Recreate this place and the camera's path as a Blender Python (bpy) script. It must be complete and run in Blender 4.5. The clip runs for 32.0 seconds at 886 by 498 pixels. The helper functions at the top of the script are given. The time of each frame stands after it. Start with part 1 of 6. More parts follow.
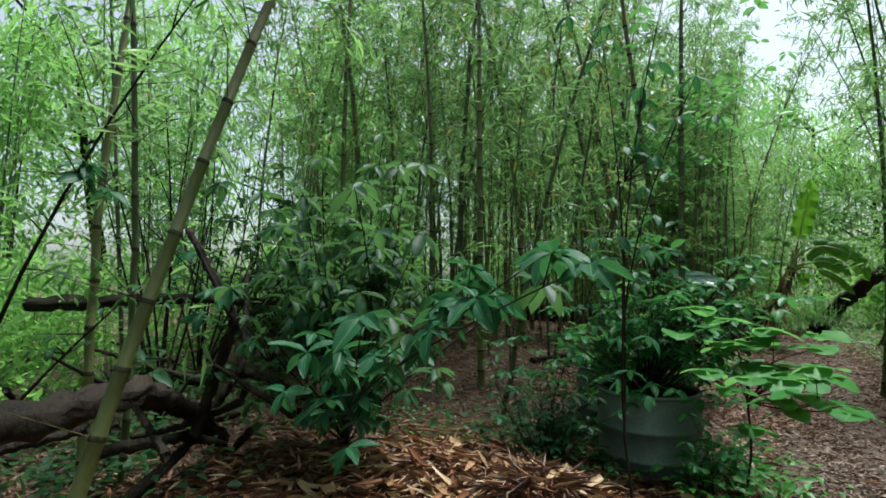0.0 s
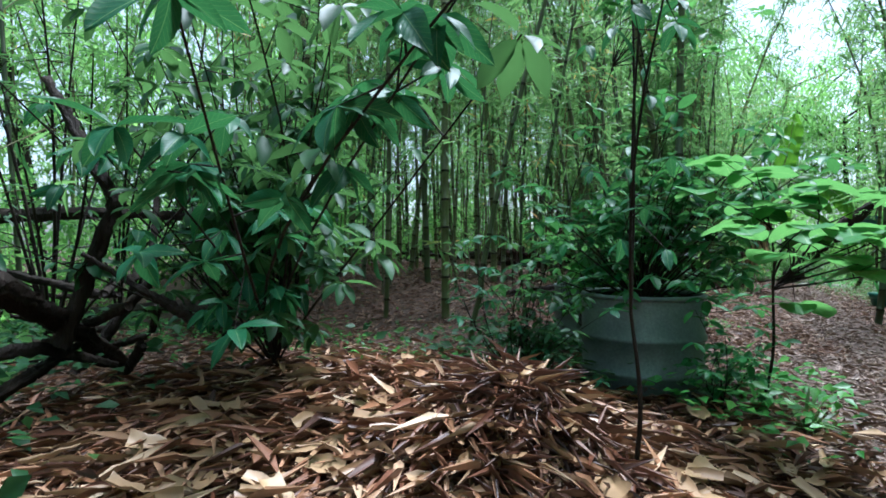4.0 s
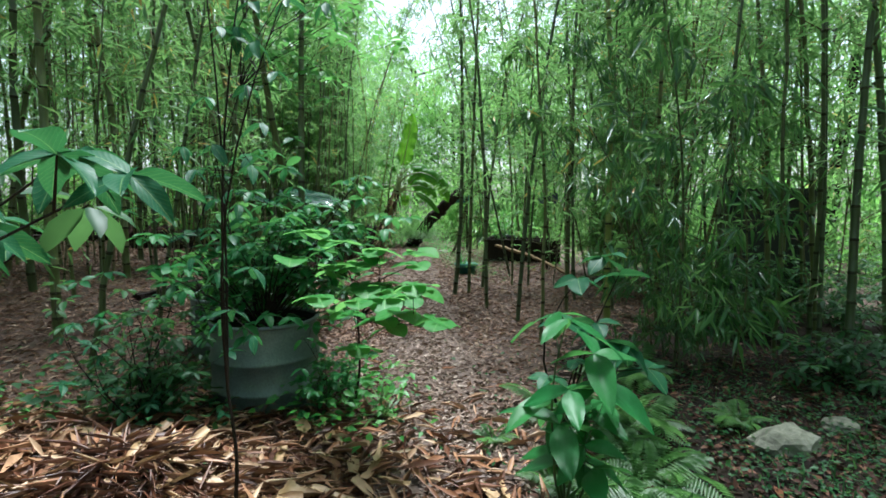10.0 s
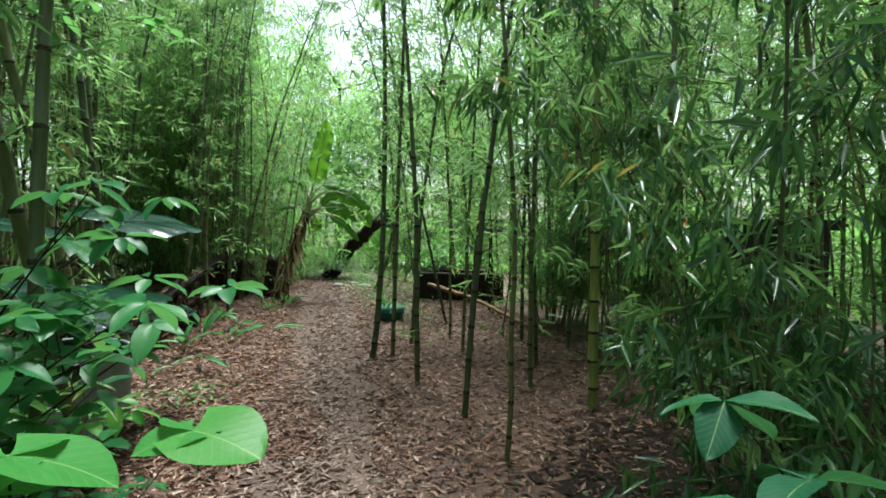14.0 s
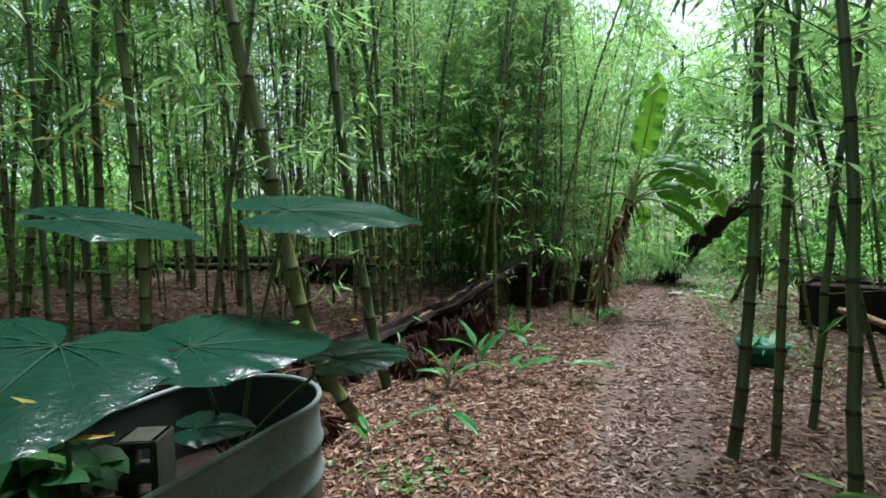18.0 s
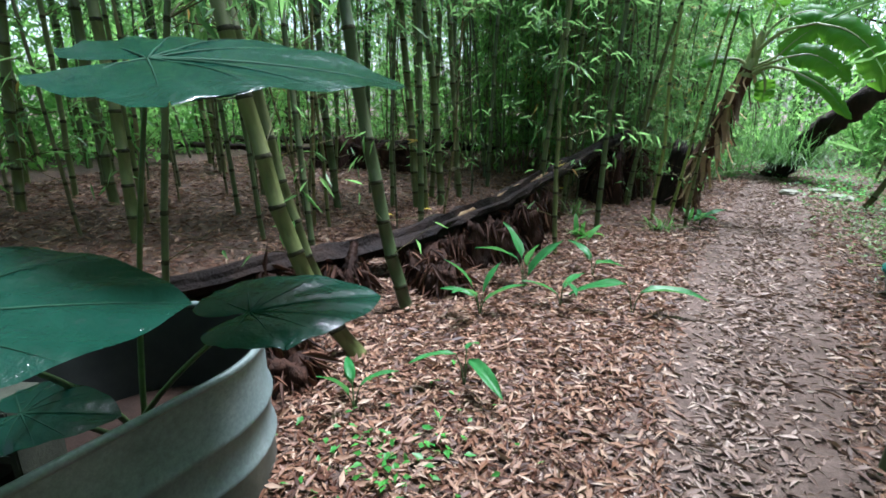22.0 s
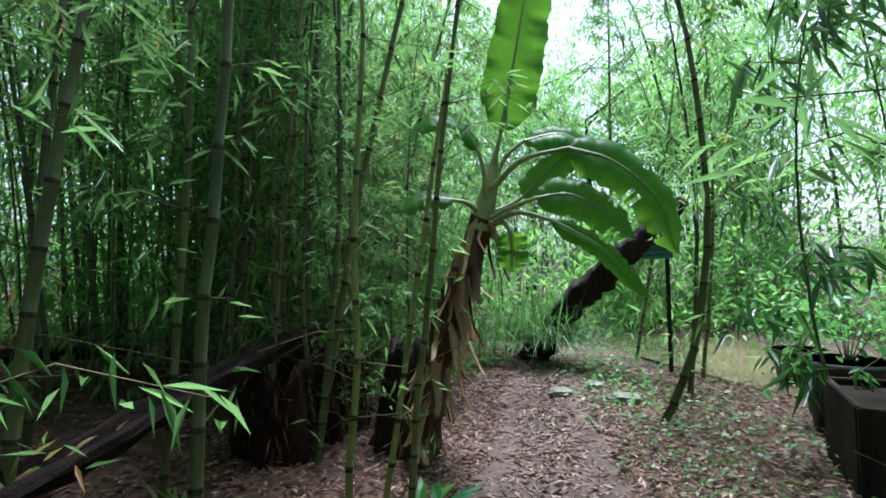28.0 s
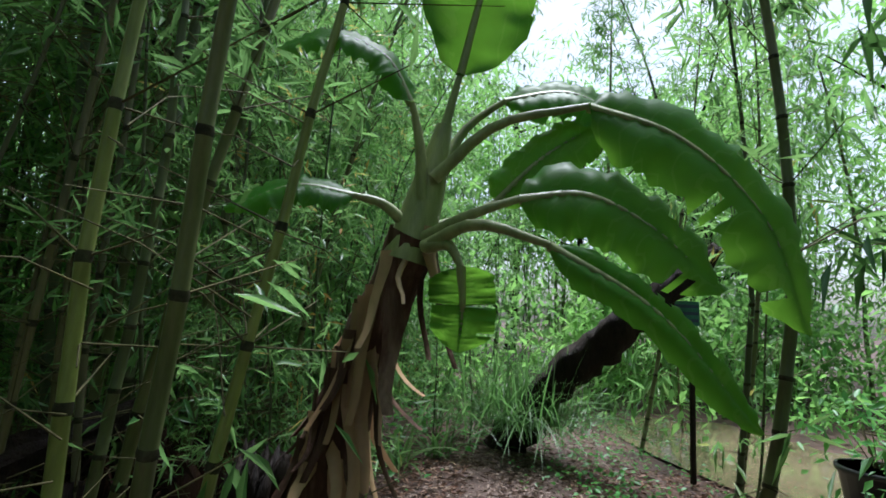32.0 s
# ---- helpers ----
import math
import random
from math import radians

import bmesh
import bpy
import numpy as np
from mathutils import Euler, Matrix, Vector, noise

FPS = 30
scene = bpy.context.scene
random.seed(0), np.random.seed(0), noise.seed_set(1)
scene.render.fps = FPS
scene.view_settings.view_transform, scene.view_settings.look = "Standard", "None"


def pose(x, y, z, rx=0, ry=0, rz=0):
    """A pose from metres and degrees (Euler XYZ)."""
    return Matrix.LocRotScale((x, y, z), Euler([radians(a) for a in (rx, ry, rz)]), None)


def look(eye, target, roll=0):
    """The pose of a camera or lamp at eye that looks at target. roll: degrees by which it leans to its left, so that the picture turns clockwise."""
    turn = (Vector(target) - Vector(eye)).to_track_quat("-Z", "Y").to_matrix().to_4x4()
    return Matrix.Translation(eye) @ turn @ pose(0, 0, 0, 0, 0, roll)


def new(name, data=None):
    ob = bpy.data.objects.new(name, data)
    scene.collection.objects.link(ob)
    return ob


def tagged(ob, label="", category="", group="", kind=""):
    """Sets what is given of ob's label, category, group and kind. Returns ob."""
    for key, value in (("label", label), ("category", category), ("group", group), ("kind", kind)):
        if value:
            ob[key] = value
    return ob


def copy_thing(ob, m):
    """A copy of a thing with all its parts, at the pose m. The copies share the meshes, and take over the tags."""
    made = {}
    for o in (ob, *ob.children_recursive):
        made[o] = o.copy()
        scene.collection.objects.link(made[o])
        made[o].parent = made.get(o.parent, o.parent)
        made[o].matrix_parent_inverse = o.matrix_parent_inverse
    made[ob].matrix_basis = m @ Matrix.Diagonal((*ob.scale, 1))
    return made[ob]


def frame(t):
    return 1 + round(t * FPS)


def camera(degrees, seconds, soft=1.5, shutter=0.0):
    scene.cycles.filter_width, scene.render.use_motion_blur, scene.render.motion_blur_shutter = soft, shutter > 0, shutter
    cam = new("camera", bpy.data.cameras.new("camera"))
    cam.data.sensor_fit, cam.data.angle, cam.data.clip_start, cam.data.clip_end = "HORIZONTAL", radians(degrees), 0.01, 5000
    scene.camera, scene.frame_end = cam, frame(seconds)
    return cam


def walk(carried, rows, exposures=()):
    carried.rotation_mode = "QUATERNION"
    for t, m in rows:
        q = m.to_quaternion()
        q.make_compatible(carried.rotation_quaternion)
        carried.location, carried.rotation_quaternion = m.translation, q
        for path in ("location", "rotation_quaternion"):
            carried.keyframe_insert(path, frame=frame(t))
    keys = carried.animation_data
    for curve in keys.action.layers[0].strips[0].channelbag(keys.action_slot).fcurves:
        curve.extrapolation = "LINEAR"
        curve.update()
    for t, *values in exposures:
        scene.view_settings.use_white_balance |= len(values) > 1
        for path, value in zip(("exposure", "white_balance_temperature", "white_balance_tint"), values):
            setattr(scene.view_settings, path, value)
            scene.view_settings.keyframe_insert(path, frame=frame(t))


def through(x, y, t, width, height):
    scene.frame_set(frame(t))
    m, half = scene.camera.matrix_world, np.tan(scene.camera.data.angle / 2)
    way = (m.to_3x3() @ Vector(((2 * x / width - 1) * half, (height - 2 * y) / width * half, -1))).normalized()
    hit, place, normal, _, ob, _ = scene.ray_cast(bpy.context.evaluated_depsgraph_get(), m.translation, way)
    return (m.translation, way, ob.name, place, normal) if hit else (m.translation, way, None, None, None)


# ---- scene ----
cam = camera(81.0, 32.0, soft=1.7)
PATH = [
    (0, (-1.111, -3.068, 1.509), (-2.028, -1.294, 1.631), 0.1),
    (0.5, (-1.257, -2.771, 1.347), (-2.163, -0.993, 1.485), 0.7),
    (1, (-1.416, -2.486, 1.205), (-2.324, -0.71, 1.352), -1.1),
    (1.5, (-1.503, -2.285, 1.074), (-2.389, -0.494, 1.163), -1.2),
    (2, (-1.519, -2.224, 0.994), (-2.41, -0.434, 1.035), 0.8),
    (2.5, (-1.477, -2.288, 0.951), (-2.394, -0.511, 0.952), 2.2),
    (4.5, (-1.326, -2.219, 0.939), (-2.059, -0.358, 0.939), -1.9),
    (5, (-1.26, -2.266, 0.951), (-1.779, -0.334, 0.955), -1.3),
    (5.5, (-1.23, -2.26, 0.949), (-1.577, -0.29, 0.955), -0.7),
    (6, (-1.198, -2.232, 0.935), (-1.382, -0.24, 0.93), 0.0),
    (6.5, (-1.176, -2.201, 0.919), (-1.137, -0.202, 0.911), 0.2),
    (7, (-1.206, -2.226, 0.976), (-0.856, -0.256, 0.964), -0.5),
    (7.5, (-1.179, -2.295, 1.06), (-0.627, -0.373, 1.047), -0.7),
    (8, (-1.143, -2.402, 1.127), (-0.389, -0.551, 1.034), -1.0),
    (8.5, (-1.198, -2.522, 1.28), (-0.437, -0.681, 1.098), 0.7),
    (9, (-1.239, -2.659, 1.464), (-0.686, -0.754, 1.211), 2.3),
    (9.5, (-1.144, -2.675, 1.515), (-0.668, -0.744, 1.3), 1.5),
    (10, (-1.051, -2.572, 1.509), (-0.65, -0.621, 1.33), 0.1),
    (10.5, (-0.947, -2.325, 1.527), (-0.639, -0.352, 1.406), -0.6),
    (11, (-0.842, -2.07, 1.553), (-0.562, -0.093, 1.438), -0.2),
    (11.5, (-0.722, -1.799, 1.581), (-0.479, 0.182, 1.456), 0.2),
    (12, (-0.643, -1.537, 1.625), (-0.542, 0.455, 1.475), 0.6),
    (12.5, (-0.688, -1.101, 1.548), (-0.562, 0.891, 1.421), 0.1),
    (13, (-0.709, -0.842, 1.573), (-0.219, 1.094, 1.467), -0.7),
    (13.5, (-0.587, -0.654, 1.604), (0.112, 1.218, 1.522), 1.0),
    (14.5, (-0.32, -0.02, 1.56), (0.31, 1.875, 1.462), 0.8),
    (15.5, (-0.158, 0.649, 1.518), (0.487, 2.54, 1.423), 1.4),
    (16, (-0.038, 0.911, 1.541), (0.318, 2.875, 1.42), -0.2),
    (16.5, (-0.074, 1.171, 1.581), (0.075, 3.162, 1.457), -1.6),
    (17, (-0.059, 1.413, 1.598), (-0.083, 3.407, 1.452), -1.8),
    (17.5, (-0.018, 1.715, 1.56), (-0.357, 3.683, 1.454), -0.4),
    (18, (0.02, 2.021, 1.525), (-0.557, 3.933, 1.418), -1.0),
    (18.5, (0.035, 2.246, 1.518), (-0.79, 4.061, 1.354), -0.1),
    (19, (0.038, 2.433, 1.483), (-1.07, 4.081, 1.245), 0.2),
    (19.5, (0.138, 2.585, 1.551), (-1.264, 3.94, 1.105), 4.0),
    (20, (0.199, 2.674, 1.564), (-1.25, 3.919, 0.974), 5.8),
    (20.5, (0.212, 2.72, 1.5), (-1.229, 3.949, 0.856), 5.8),
    (21, (0.243, 2.77, 1.51), (-1.071, 4.113, 0.825), 4.9),
    (21.5, (0.095, 2.967, 1.492), (-0.928, 4.569, 0.869), 4.0),
    (22, (-0.06, 3.202, 1.47), (-0.878, 4.943, 0.924), -0.6),
    (22.5, (0.019, 3.388, 1.572), (-0.695, 5.18, 1.044), -1.8),
    (23, (0.071, 3.678, 1.51), (-0.664, 5.477, 1.038), -0.7),
    (23.5, (0.044, 4.177, 1.501), (-0.813, 5.945, 1.127), -1.1),
    (24, (-0.012, 4.586, 1.451), (-0.904, 6.364, 1.24), -2.1),
    (24.5, (0.015, 5.033, 1.473), (-0.779, 6.864, 1.334), -3.1),
    (25, (0.077, 5.477, 1.458), (-0.649, 7.337, 1.349), -1.8),
    (25.5, (0.145, 5.87, 1.451), (-0.492, 7.763, 1.359), -0.6),
    (26, (0.169, 6.218, 1.474), (-0.309, 8.16, 1.46), -0.8),
    (26.5, (0.21, 6.415, 1.477), (-0.16, 8.38, 1.483), -0.9),
    (28.5, (0.28, 7.287, 1.479), (0.296, 9.284, 1.586), -1.5),
    (29, (0.346, 7.546, 1.527), (0.356, 9.54, 1.681), -1.4),
    (29.5, (0.39, 7.845, 1.581), (0.36, 9.836, 1.763), -0.7),
    (30, (0.383, 8.103, 1.63), (0.456, 10.088, 1.863), -2.3),
    (30.5, (0.422, 8.307, 1.6), (0.55, 10.29, 1.827), -3.0),
    (31, (0.511, 8.537, 1.579), (0.607, 10.522, 1.799), -1.6),
    (31.5, (0.55, 8.707, 1.571), (0.579, 10.695, 1.79), 1.5),
    (32, (0.572, 8.911, 1.552), (0.606, 10.897, 1.784), 2.5),
]
walk(cam, [(t, look(eye, target, roll)) for t, eye, target, roll in PATH], [(0, 0.85, 6250, 2), (1, 1.05, 6100, 3), (2, 1.44, 5850, 8), (5, 1.36, 5200, 8), (7.5, 1.38, 5200, 5), (9, 1.42, 5700, 4), (10.5, 1.47, 5850, 3), (13, 1.42, 6250, 3), (17, 1.5, 5950, 10), (18.3, 1.42, 5950, 9), (20, 2.32, 5850, 12), (21.2, 2.32, 5600, 13), (22.5, 1.62, 5450, 11), (24, 1.62, 5150, 13), (26, 1.47, 5250, 13), (29, 1.27, 5650, 11), (30, 1.08, 5800, 12), (31, 1.04, 5750, 12), (32, 0.9, 5750, 13)])

# ---- world and light: bright overcast sky over the grove ----
world = bpy.data.worlds.new("sky")
scene.world = world
world.use_nodes = True
wn = world.node_tree.nodes
sky = wn.new("ShaderNodeTexSky")
sky.sky_type, sky.sun_disc = "NISHITA", False
sky.sun_elevation, sky.sun_rotation = radians(70), radians(20)
sky.dust_density, sky.air_density = 3.0, 1.0
wn["Background"].inputs["Strength"].default_value = 0.12
pale = wn.new("ShaderNodeHueSaturation")
pale.inputs["Saturation"].default_value = 0.5
world.node_tree.links.new(sky.outputs[0], pale.inputs["Color"])
world.node_tree.links.new(pale.outputs[0], wn["Background"].inputs["Color"])
sun = new("sun", bpy.data.lights.new("sun", "SUN"))
sun.data.energy, sun.data.angle, sun.data.color = 4.3, radians(18), (1.0, 0.99, 0.97)
sun.matrix_world = look((0, 0, 30), (-4, -9, 0))


# ---- materials ----
def ramp(nt, fac, stops):
    r = nt.nodes.new("ShaderNodeValToRGB")
    e = r.color_ramp.elements
    while len(e) < len(stops):
        e.new(0.5)
    for el, (p, c) in zip(e, stops):
        el.position, el.color = p, (*c, 1)
    nt.links.new(fac, r.inputs[0])
    return r.outputs[0]


def base_material(name):
    m = bpy.data.materials.new(name)
    m.use_nodes = True
    return m, m.node_tree, m.node_tree.nodes["Principled BSDF"]


def noise_tex(nt, scale, detail=5, rough=0.6, coord="Object", stretch=None):
    tc = nt.nodes.new("ShaderNodeTexCoord")
    n = nt.nodes.new("ShaderNodeTexNoise")
    n.inputs["Scale"].default_value, n.inputs["Detail"].default_value, n.inputs["Roughness"].default_value = scale, detail, rough
    out = tc.outputs[coord]
    if stretch:
        mp = nt.nodes.new("ShaderNodeMapping")
        mp.inputs["Scale"].default_value = stretch
        nt.links.new(out, mp.inputs[0])
        out = mp.outputs[0]
    nt.links.new(out, n.inputs["Vector"])
    return n.outputs["Fac"]


def mixc(nt, a, b, fac, mode="MIX"):
    x = nt.nodes.new("ShaderNodeMix")
    x.data_type, x.blend_type = "RGBA", mode
    for s, v in ((x.inputs["Factor"], fac), (x.inputs["A"], a), (x.inputs["B"], b)):
        if hasattr(v, "is_linked"):
            nt.links.new(v, s)
        elif isinstance(v, tuple):
            s.default_value = (*v, 1)
        else:
            s.default_value = v
    return x.outputs["Result"]


def bump(nt, bsdf, height, strength=0.3, distance=0.01):
    b = nt.nodes.new("ShaderNodeBump")
    b.inputs["Strength"].default_value, b.inputs["Distance"].default_value = strength, distance
    nt.links.new(height, b.inputs["Height"])
    nt.links.new(b.outputs[0], bsdf.inputs["Normal"])


def surface(name, stops, scale=4.0, rough=(0.6, 0.8), metal=0.0, bumps=0.3, fine=40.0, stretch=None, dist=0.01):
    """Two scales of colour variation, fine relief and uneven gloss."""
    m, nt, b = base_material(name)
    big = noise_tex(nt, scale, stretch=stretch)
    small = noise_tex(nt, fine, 4, 0.7, stretch=stretch)
    col = ramp(nt, big, stops)
    dark = ramp(nt, small, [(0.3, (0.55, 0.55, 0.55)), (0.65, (1.0, 1.0, 1.0))])
    nt.links.new(mixc(nt, col, dark, 0.8, "MULTIPLY"), b.inputs["Base Color"])
    mr = nt.nodes.new("ShaderNodeMapRange")
    mr.inputs["To Min"].default_value, mr.inputs["To Max"].default_value = rough
    nt.links.new(small, mr.inputs["Value"])
    nt.links.new(mr.outputs[0], b.inputs["Roughness"])
    b.inputs["Metallic"].default_value = metal
    b.inputs["Specular IOR Level"].default_value = 0.5 if metal or rough[0] < 0.5 else 0.12
    if bumps:
        bump(nt, b, small, bumps, dist)
    return m


def leaf_material(name, stops, through=0.35, rough=0.38, tint=(0.30, 0.62, 0.17), by_object=True, vein=None, spec=0.5, crinkle=0.0):
    """Leaves: colour by leaf, light shining through, a wet gloss."""
    m, nt, b = base_material(name)
    geo = nt.nodes.new("ShaderNodeNewGeometry")
    fac = geo.outputs["Random Per Island"]
    if by_object:
        oi = nt.nodes.new("ShaderNodeObjectInfo")
        ad = nt.nodes.new("ShaderNodeMath")
        ad.operation = "MULTIPLY_ADD"
        nt.links.new(oi.outputs["Random"], ad.inputs[0])
        ad.inputs[1].default_value = 0.35
        mu = nt.nodes.new("ShaderNodeMath")
        mu.operation = "MULTIPLY"
        nt.links.new(fac, mu.inputs[0])
        mu.inputs[1].default_value = 0.65
        nt.links.new(mu.outputs[0], ad.inputs[2])
        fac = ad.outputs[0]
    col = ramp(nt, fac, stops)
    blot = noise_tex(nt, 18.0, 4)
    col = mixc(nt, col, ramp(nt, blot, [(0.3, (0.7, 0.72, 0.7)), (0.7, (1.1, 1.1, 1.05))]), 0.7, "MULTIPLY")
    if vein:
        tc = nt.nodes.new("ShaderNodeTexCoord")
        sp = nt.nodes.new("ShaderNodeSeparateXYZ")
        nt.links.new(tc.outputs["Object"], sp.inputs[0])

        def calc(op, a, bb):
            q = nt.nodes.new("ShaderNodeMath")
            q.operation = op
            for sock, val in zip(q.inputs, (a, bb)):
                if isinstance(val, (int, float)):
                    sock.default_value = val
                elif val is not None:
                    nt.links.new(val, sock)
            return q.outputs[0]

        ax = calc("ABSOLUTE", sp.outputs["X"], None)
        wave = calc("SINE", calc("MULTIPLY", calc("SUBTRACT", sp.outputs["Y"], calc("MULTIPLY", ax, vein[1])), vein[0]), None)
        rib = calc("GREATER_THAN", wave, 0.93)
        mid = calc("LESS_THAN", ax, vein[2])
        both = calc("MAXIMUM", calc("MULTIPLY", rib, 0.2), calc("MULTIPLY", mid, 0.7))
        col = mixc(nt, col, mixc(nt, col, (0.30, 0.42, 0.16), 0.5), both)
        bump(nt, b, calc("MULTIPLY", wave, 0.5), 0.1, 0.003)
    if crinkle:
        bump(nt, b, noise_tex(nt, crinkle, 4), 0.5, 0.012)
    nt.links.new(col, b.inputs["Base Color"])
    b.inputs["Roughness"].default_value = rough
    b.inputs["Specular IOR Level"].default_value = spec
    tr = nt.nodes.new("ShaderNodeBsdfTranslucent")
    nt.links.new(mixc(nt, col, tint, 0.45, "MIX"), tr.inputs["Color"])
    mx = nt.nodes.new("ShaderNodeMixShader")
    mx.inputs[0].default_value = through
    nt.links.new(b.outputs[0], mx.inputs[1])
    nt.links.new(tr.outputs[0], mx.inputs[2])
    nt.links.new(mx.outputs[0], nt.nodes["Material Output"].inputs[0])
    return m


M = {}
M["bamboo_leaf"] = leaf_material("bamboo_leaf", [(0.0, (0.016, 0.085, 0.028)), (0.45, (0.062, 0.185, 0.052)), (0.8, (0.145, 0.295, 0.082)), (0.885, (0.20, 0.32, 0.09)), (0.905, (0.46, 0.21, 0.04))], 0.54, 0.36, (0.38, 0.64, 0.20), spec=0.4)
M["broad_leaf"] = leaf_material("broad_leaf", [(0.0, (0.011, 0.052, 0.019)), (0.45, (0.026, 0.098, 0.030)), (0.8, (0.052, 0.15, 0.042)), (0.9, (0.08, 0.18, 0.045)), (0.915, (0.42, 0.19, 0.04))], 0.3, 0.3, (0.22, 0.45, 0.10), spec=0.5)
M["tree_leaf"] = leaf_material("tree_leaf", [(0.0, (0.0575, 0.196, 0.046)), (0.5, (0.127, 0.31, 0.069)), (1.0, (0.253, 0.46, 0.127))], 0.6, 0.45, (0.38, 0.68, 0.18), spec=0.3)
M["shrub_leaf"] = leaf_material("shrub_leaf", [(0.0, (0.00689, 0.0372, 0.0131)), (0.5, (0.0126, 0.0577, 0.0191)), (1.0, (0.0257, 0.0878, 0.0239))], 0.25, 0.5, spec=0.2)
M["bright_leaf"] = leaf_material("bright_leaf", [(0.0, (0.025, 0.15, 0.025)), (0.6, (0.055, 0.23, 0.035)), (1.0, (0.12, 0.31, 0.045))], 0.4, 0.42, spec=0.35)
M["shrub_blade"] = leaf_material("shrub_blade", [(0.0, (0.00672, 0.0514, 0.0233)), (0.5, (0.0112, 0.0727, 0.0339)), (1.0, (0.0224, 0.112, 0.0388))], 0.25, 0.45, (0.12, 0.38, 0.10), spec=0.13, vein=(57.0, 0.7, 0.014))
M["bright_blade"] = leaf_material("bright_blade", [(0.0, (0.018, 0.119, 0.0275)), (0.6, (0.0405, 0.178, 0.0352)), (1.0, (0.09, 0.246, 0.044))], 0.42, 0.45, spec=0.15, vein=(44.0, 0.8, 0.012))
for kind in ("shoot_blade", "shoot_leaf"):
    M[kind] = leaf_material(kind, [(0.0, (0.011, 0.085, 0.028)), (0.5, (0.022, 0.125, 0.034)), (1.0, (0.045, 0.175, 0.040))], 0.32, 0.42, (0.2, 0.5, 0.12), spec=0.2)
M["ear_leaf"] = leaf_material("ear_leaf", [(0.0, (0.0028, 0.021, 0.015)), (1.0, (0.006, 0.032, 0.021))], 0.08, 0.16, spec=0.32, crinkle=26.0)
M["ear_rib"] = surface("ear_rib", [(0.3, (0.008, 0.038, 0.021)), (0.7, (0.016, 0.056, 0.027))], 6.0, (0.6, 0.8), bumps=0.0)
M["fern_leaf"] = leaf_material("fern_leaf", [(0.0, (0.026, 0.082, 0.018)), (1.0, (0.062, 0.145, 0.03))], 0.4, 0.45)
M["banana_leaf"] = leaf_material("banana_leaf", [(0.0, (0.018, 0.12, 0.012)), (1.0, (0.05, 0.21, 0.02))], 0.56, 0.42, (0.32, 0.64, 0.05), spec=0.18, vein=(190.0, 0.25, 0.012))
M["grass_leaf"] = leaf_material("grass_leaf", [(0.0, (0.0375, 0.0825, 0.015)), (0.7, (0.075, 0.135, 0.03)), (1.0, (0.21, 0.188, 0.075))], 0.35, 0.45)
M["litter"] = leaf_material("litter", [(0.0, (0.0284, 0.0112, 0.00716)), (0.3, (0.0681, 0.0277, 0.0165)), (0.6, (0.148, 0.072, 0.0429)), (0.85, (0.238, 0.144, 0.0963)), (1.0, (0.329, 0.24, 0.181))], 0.08, 0.5, (0.5, 0.3, 0.15), False, spec=0.22)
M["path_chips"] = leaf_material("path_chips", [(0.0, (0.0673, 0.0416, 0.0315)), (0.35, (0.135, 0.0861, 0.0662)), (0.7, (0.221, 0.151, 0.12)), (1.0, (0.319, 0.244, 0.202))], 0.05, 0.5, (0.5, 0.3, 0.15), False, spec=0.22)
M["heap"] = leaf_material("heap", [(0.0, (0.0421, 0.0159, 0.00972)), (0.35, (0.122, 0.046, 0.0239)), (0.6, (0.252, 0.119, 0.0619)), (0.85, (0.33, 0.19, 0.11)), (1.0, (0.52, 0.38, 0.26))], 0.06, 0.45, (0.5, 0.3, 0.15), False, spec=0.22)
M["root_fibre"] = leaf_material("root_fibre", [(0.0, (0.03, 0.011, 0.008)), (0.5, (0.085, 0.03, 0.018)), (0.85, (0.17, 0.075, 0.04)), (1.0, (0.42, 0.28, 0.16))], 0.04, 0.5, (0.3, 0.15, 0.08), False)
M["sheath"] = leaf_material("sheath", [(0.0, (0.10, 0.045, 0.022)), (0.35, (0.22, 0.12, 0.06)), (0.7, (0.40, 0.26, 0.14)), (1.0, (0.56, 0.43, 0.28))], 0.1, 0.5, (0.5, 0.3, 0.15))
M["yellow_leaf"] = leaf_material("yellow_leaf", [(0.0, (0.55, 0.42, 0.03)), (1.0, (0.65, 0.5, 0.06))], 0.3, 0.4, (0.8, 0.6, 0.1))
M["culm"] = surface("culm", [(0.25, (0.0382, 0.0555, 0.0198)), (0.5, (0.0723, 0.0925, 0.0315)), (0.75, (0.128, 0.122, 0.054))], 3.0, (0.35, 0.6), bumps=0.05, stretch=(1, 1, 0.25))
M["old_culm"] = surface("old_culm", [(0.3, (0.06, 0.065, 0.03)), (0.55, (0.12, 0.11, 0.05)), (0.8, (0.22, 0.18, 0.09))], 3.0, (0.45, 0.7), bumps=0.05, stretch=(1, 1, 0.25))


def vary(m, stops):
    """A tint of its own for each object."""
    nt = m.node_tree
    sock = nt.nodes["Principled BSDF"].inputs["Base Color"]
    oi = nt.nodes.new("ShaderNodeObjectInfo")
    nt.links.new(mixc(nt, sock.links[0].from_socket, ramp(nt, oi.outputs["Random"], stops), 1.0, "MULTIPLY"), sock)


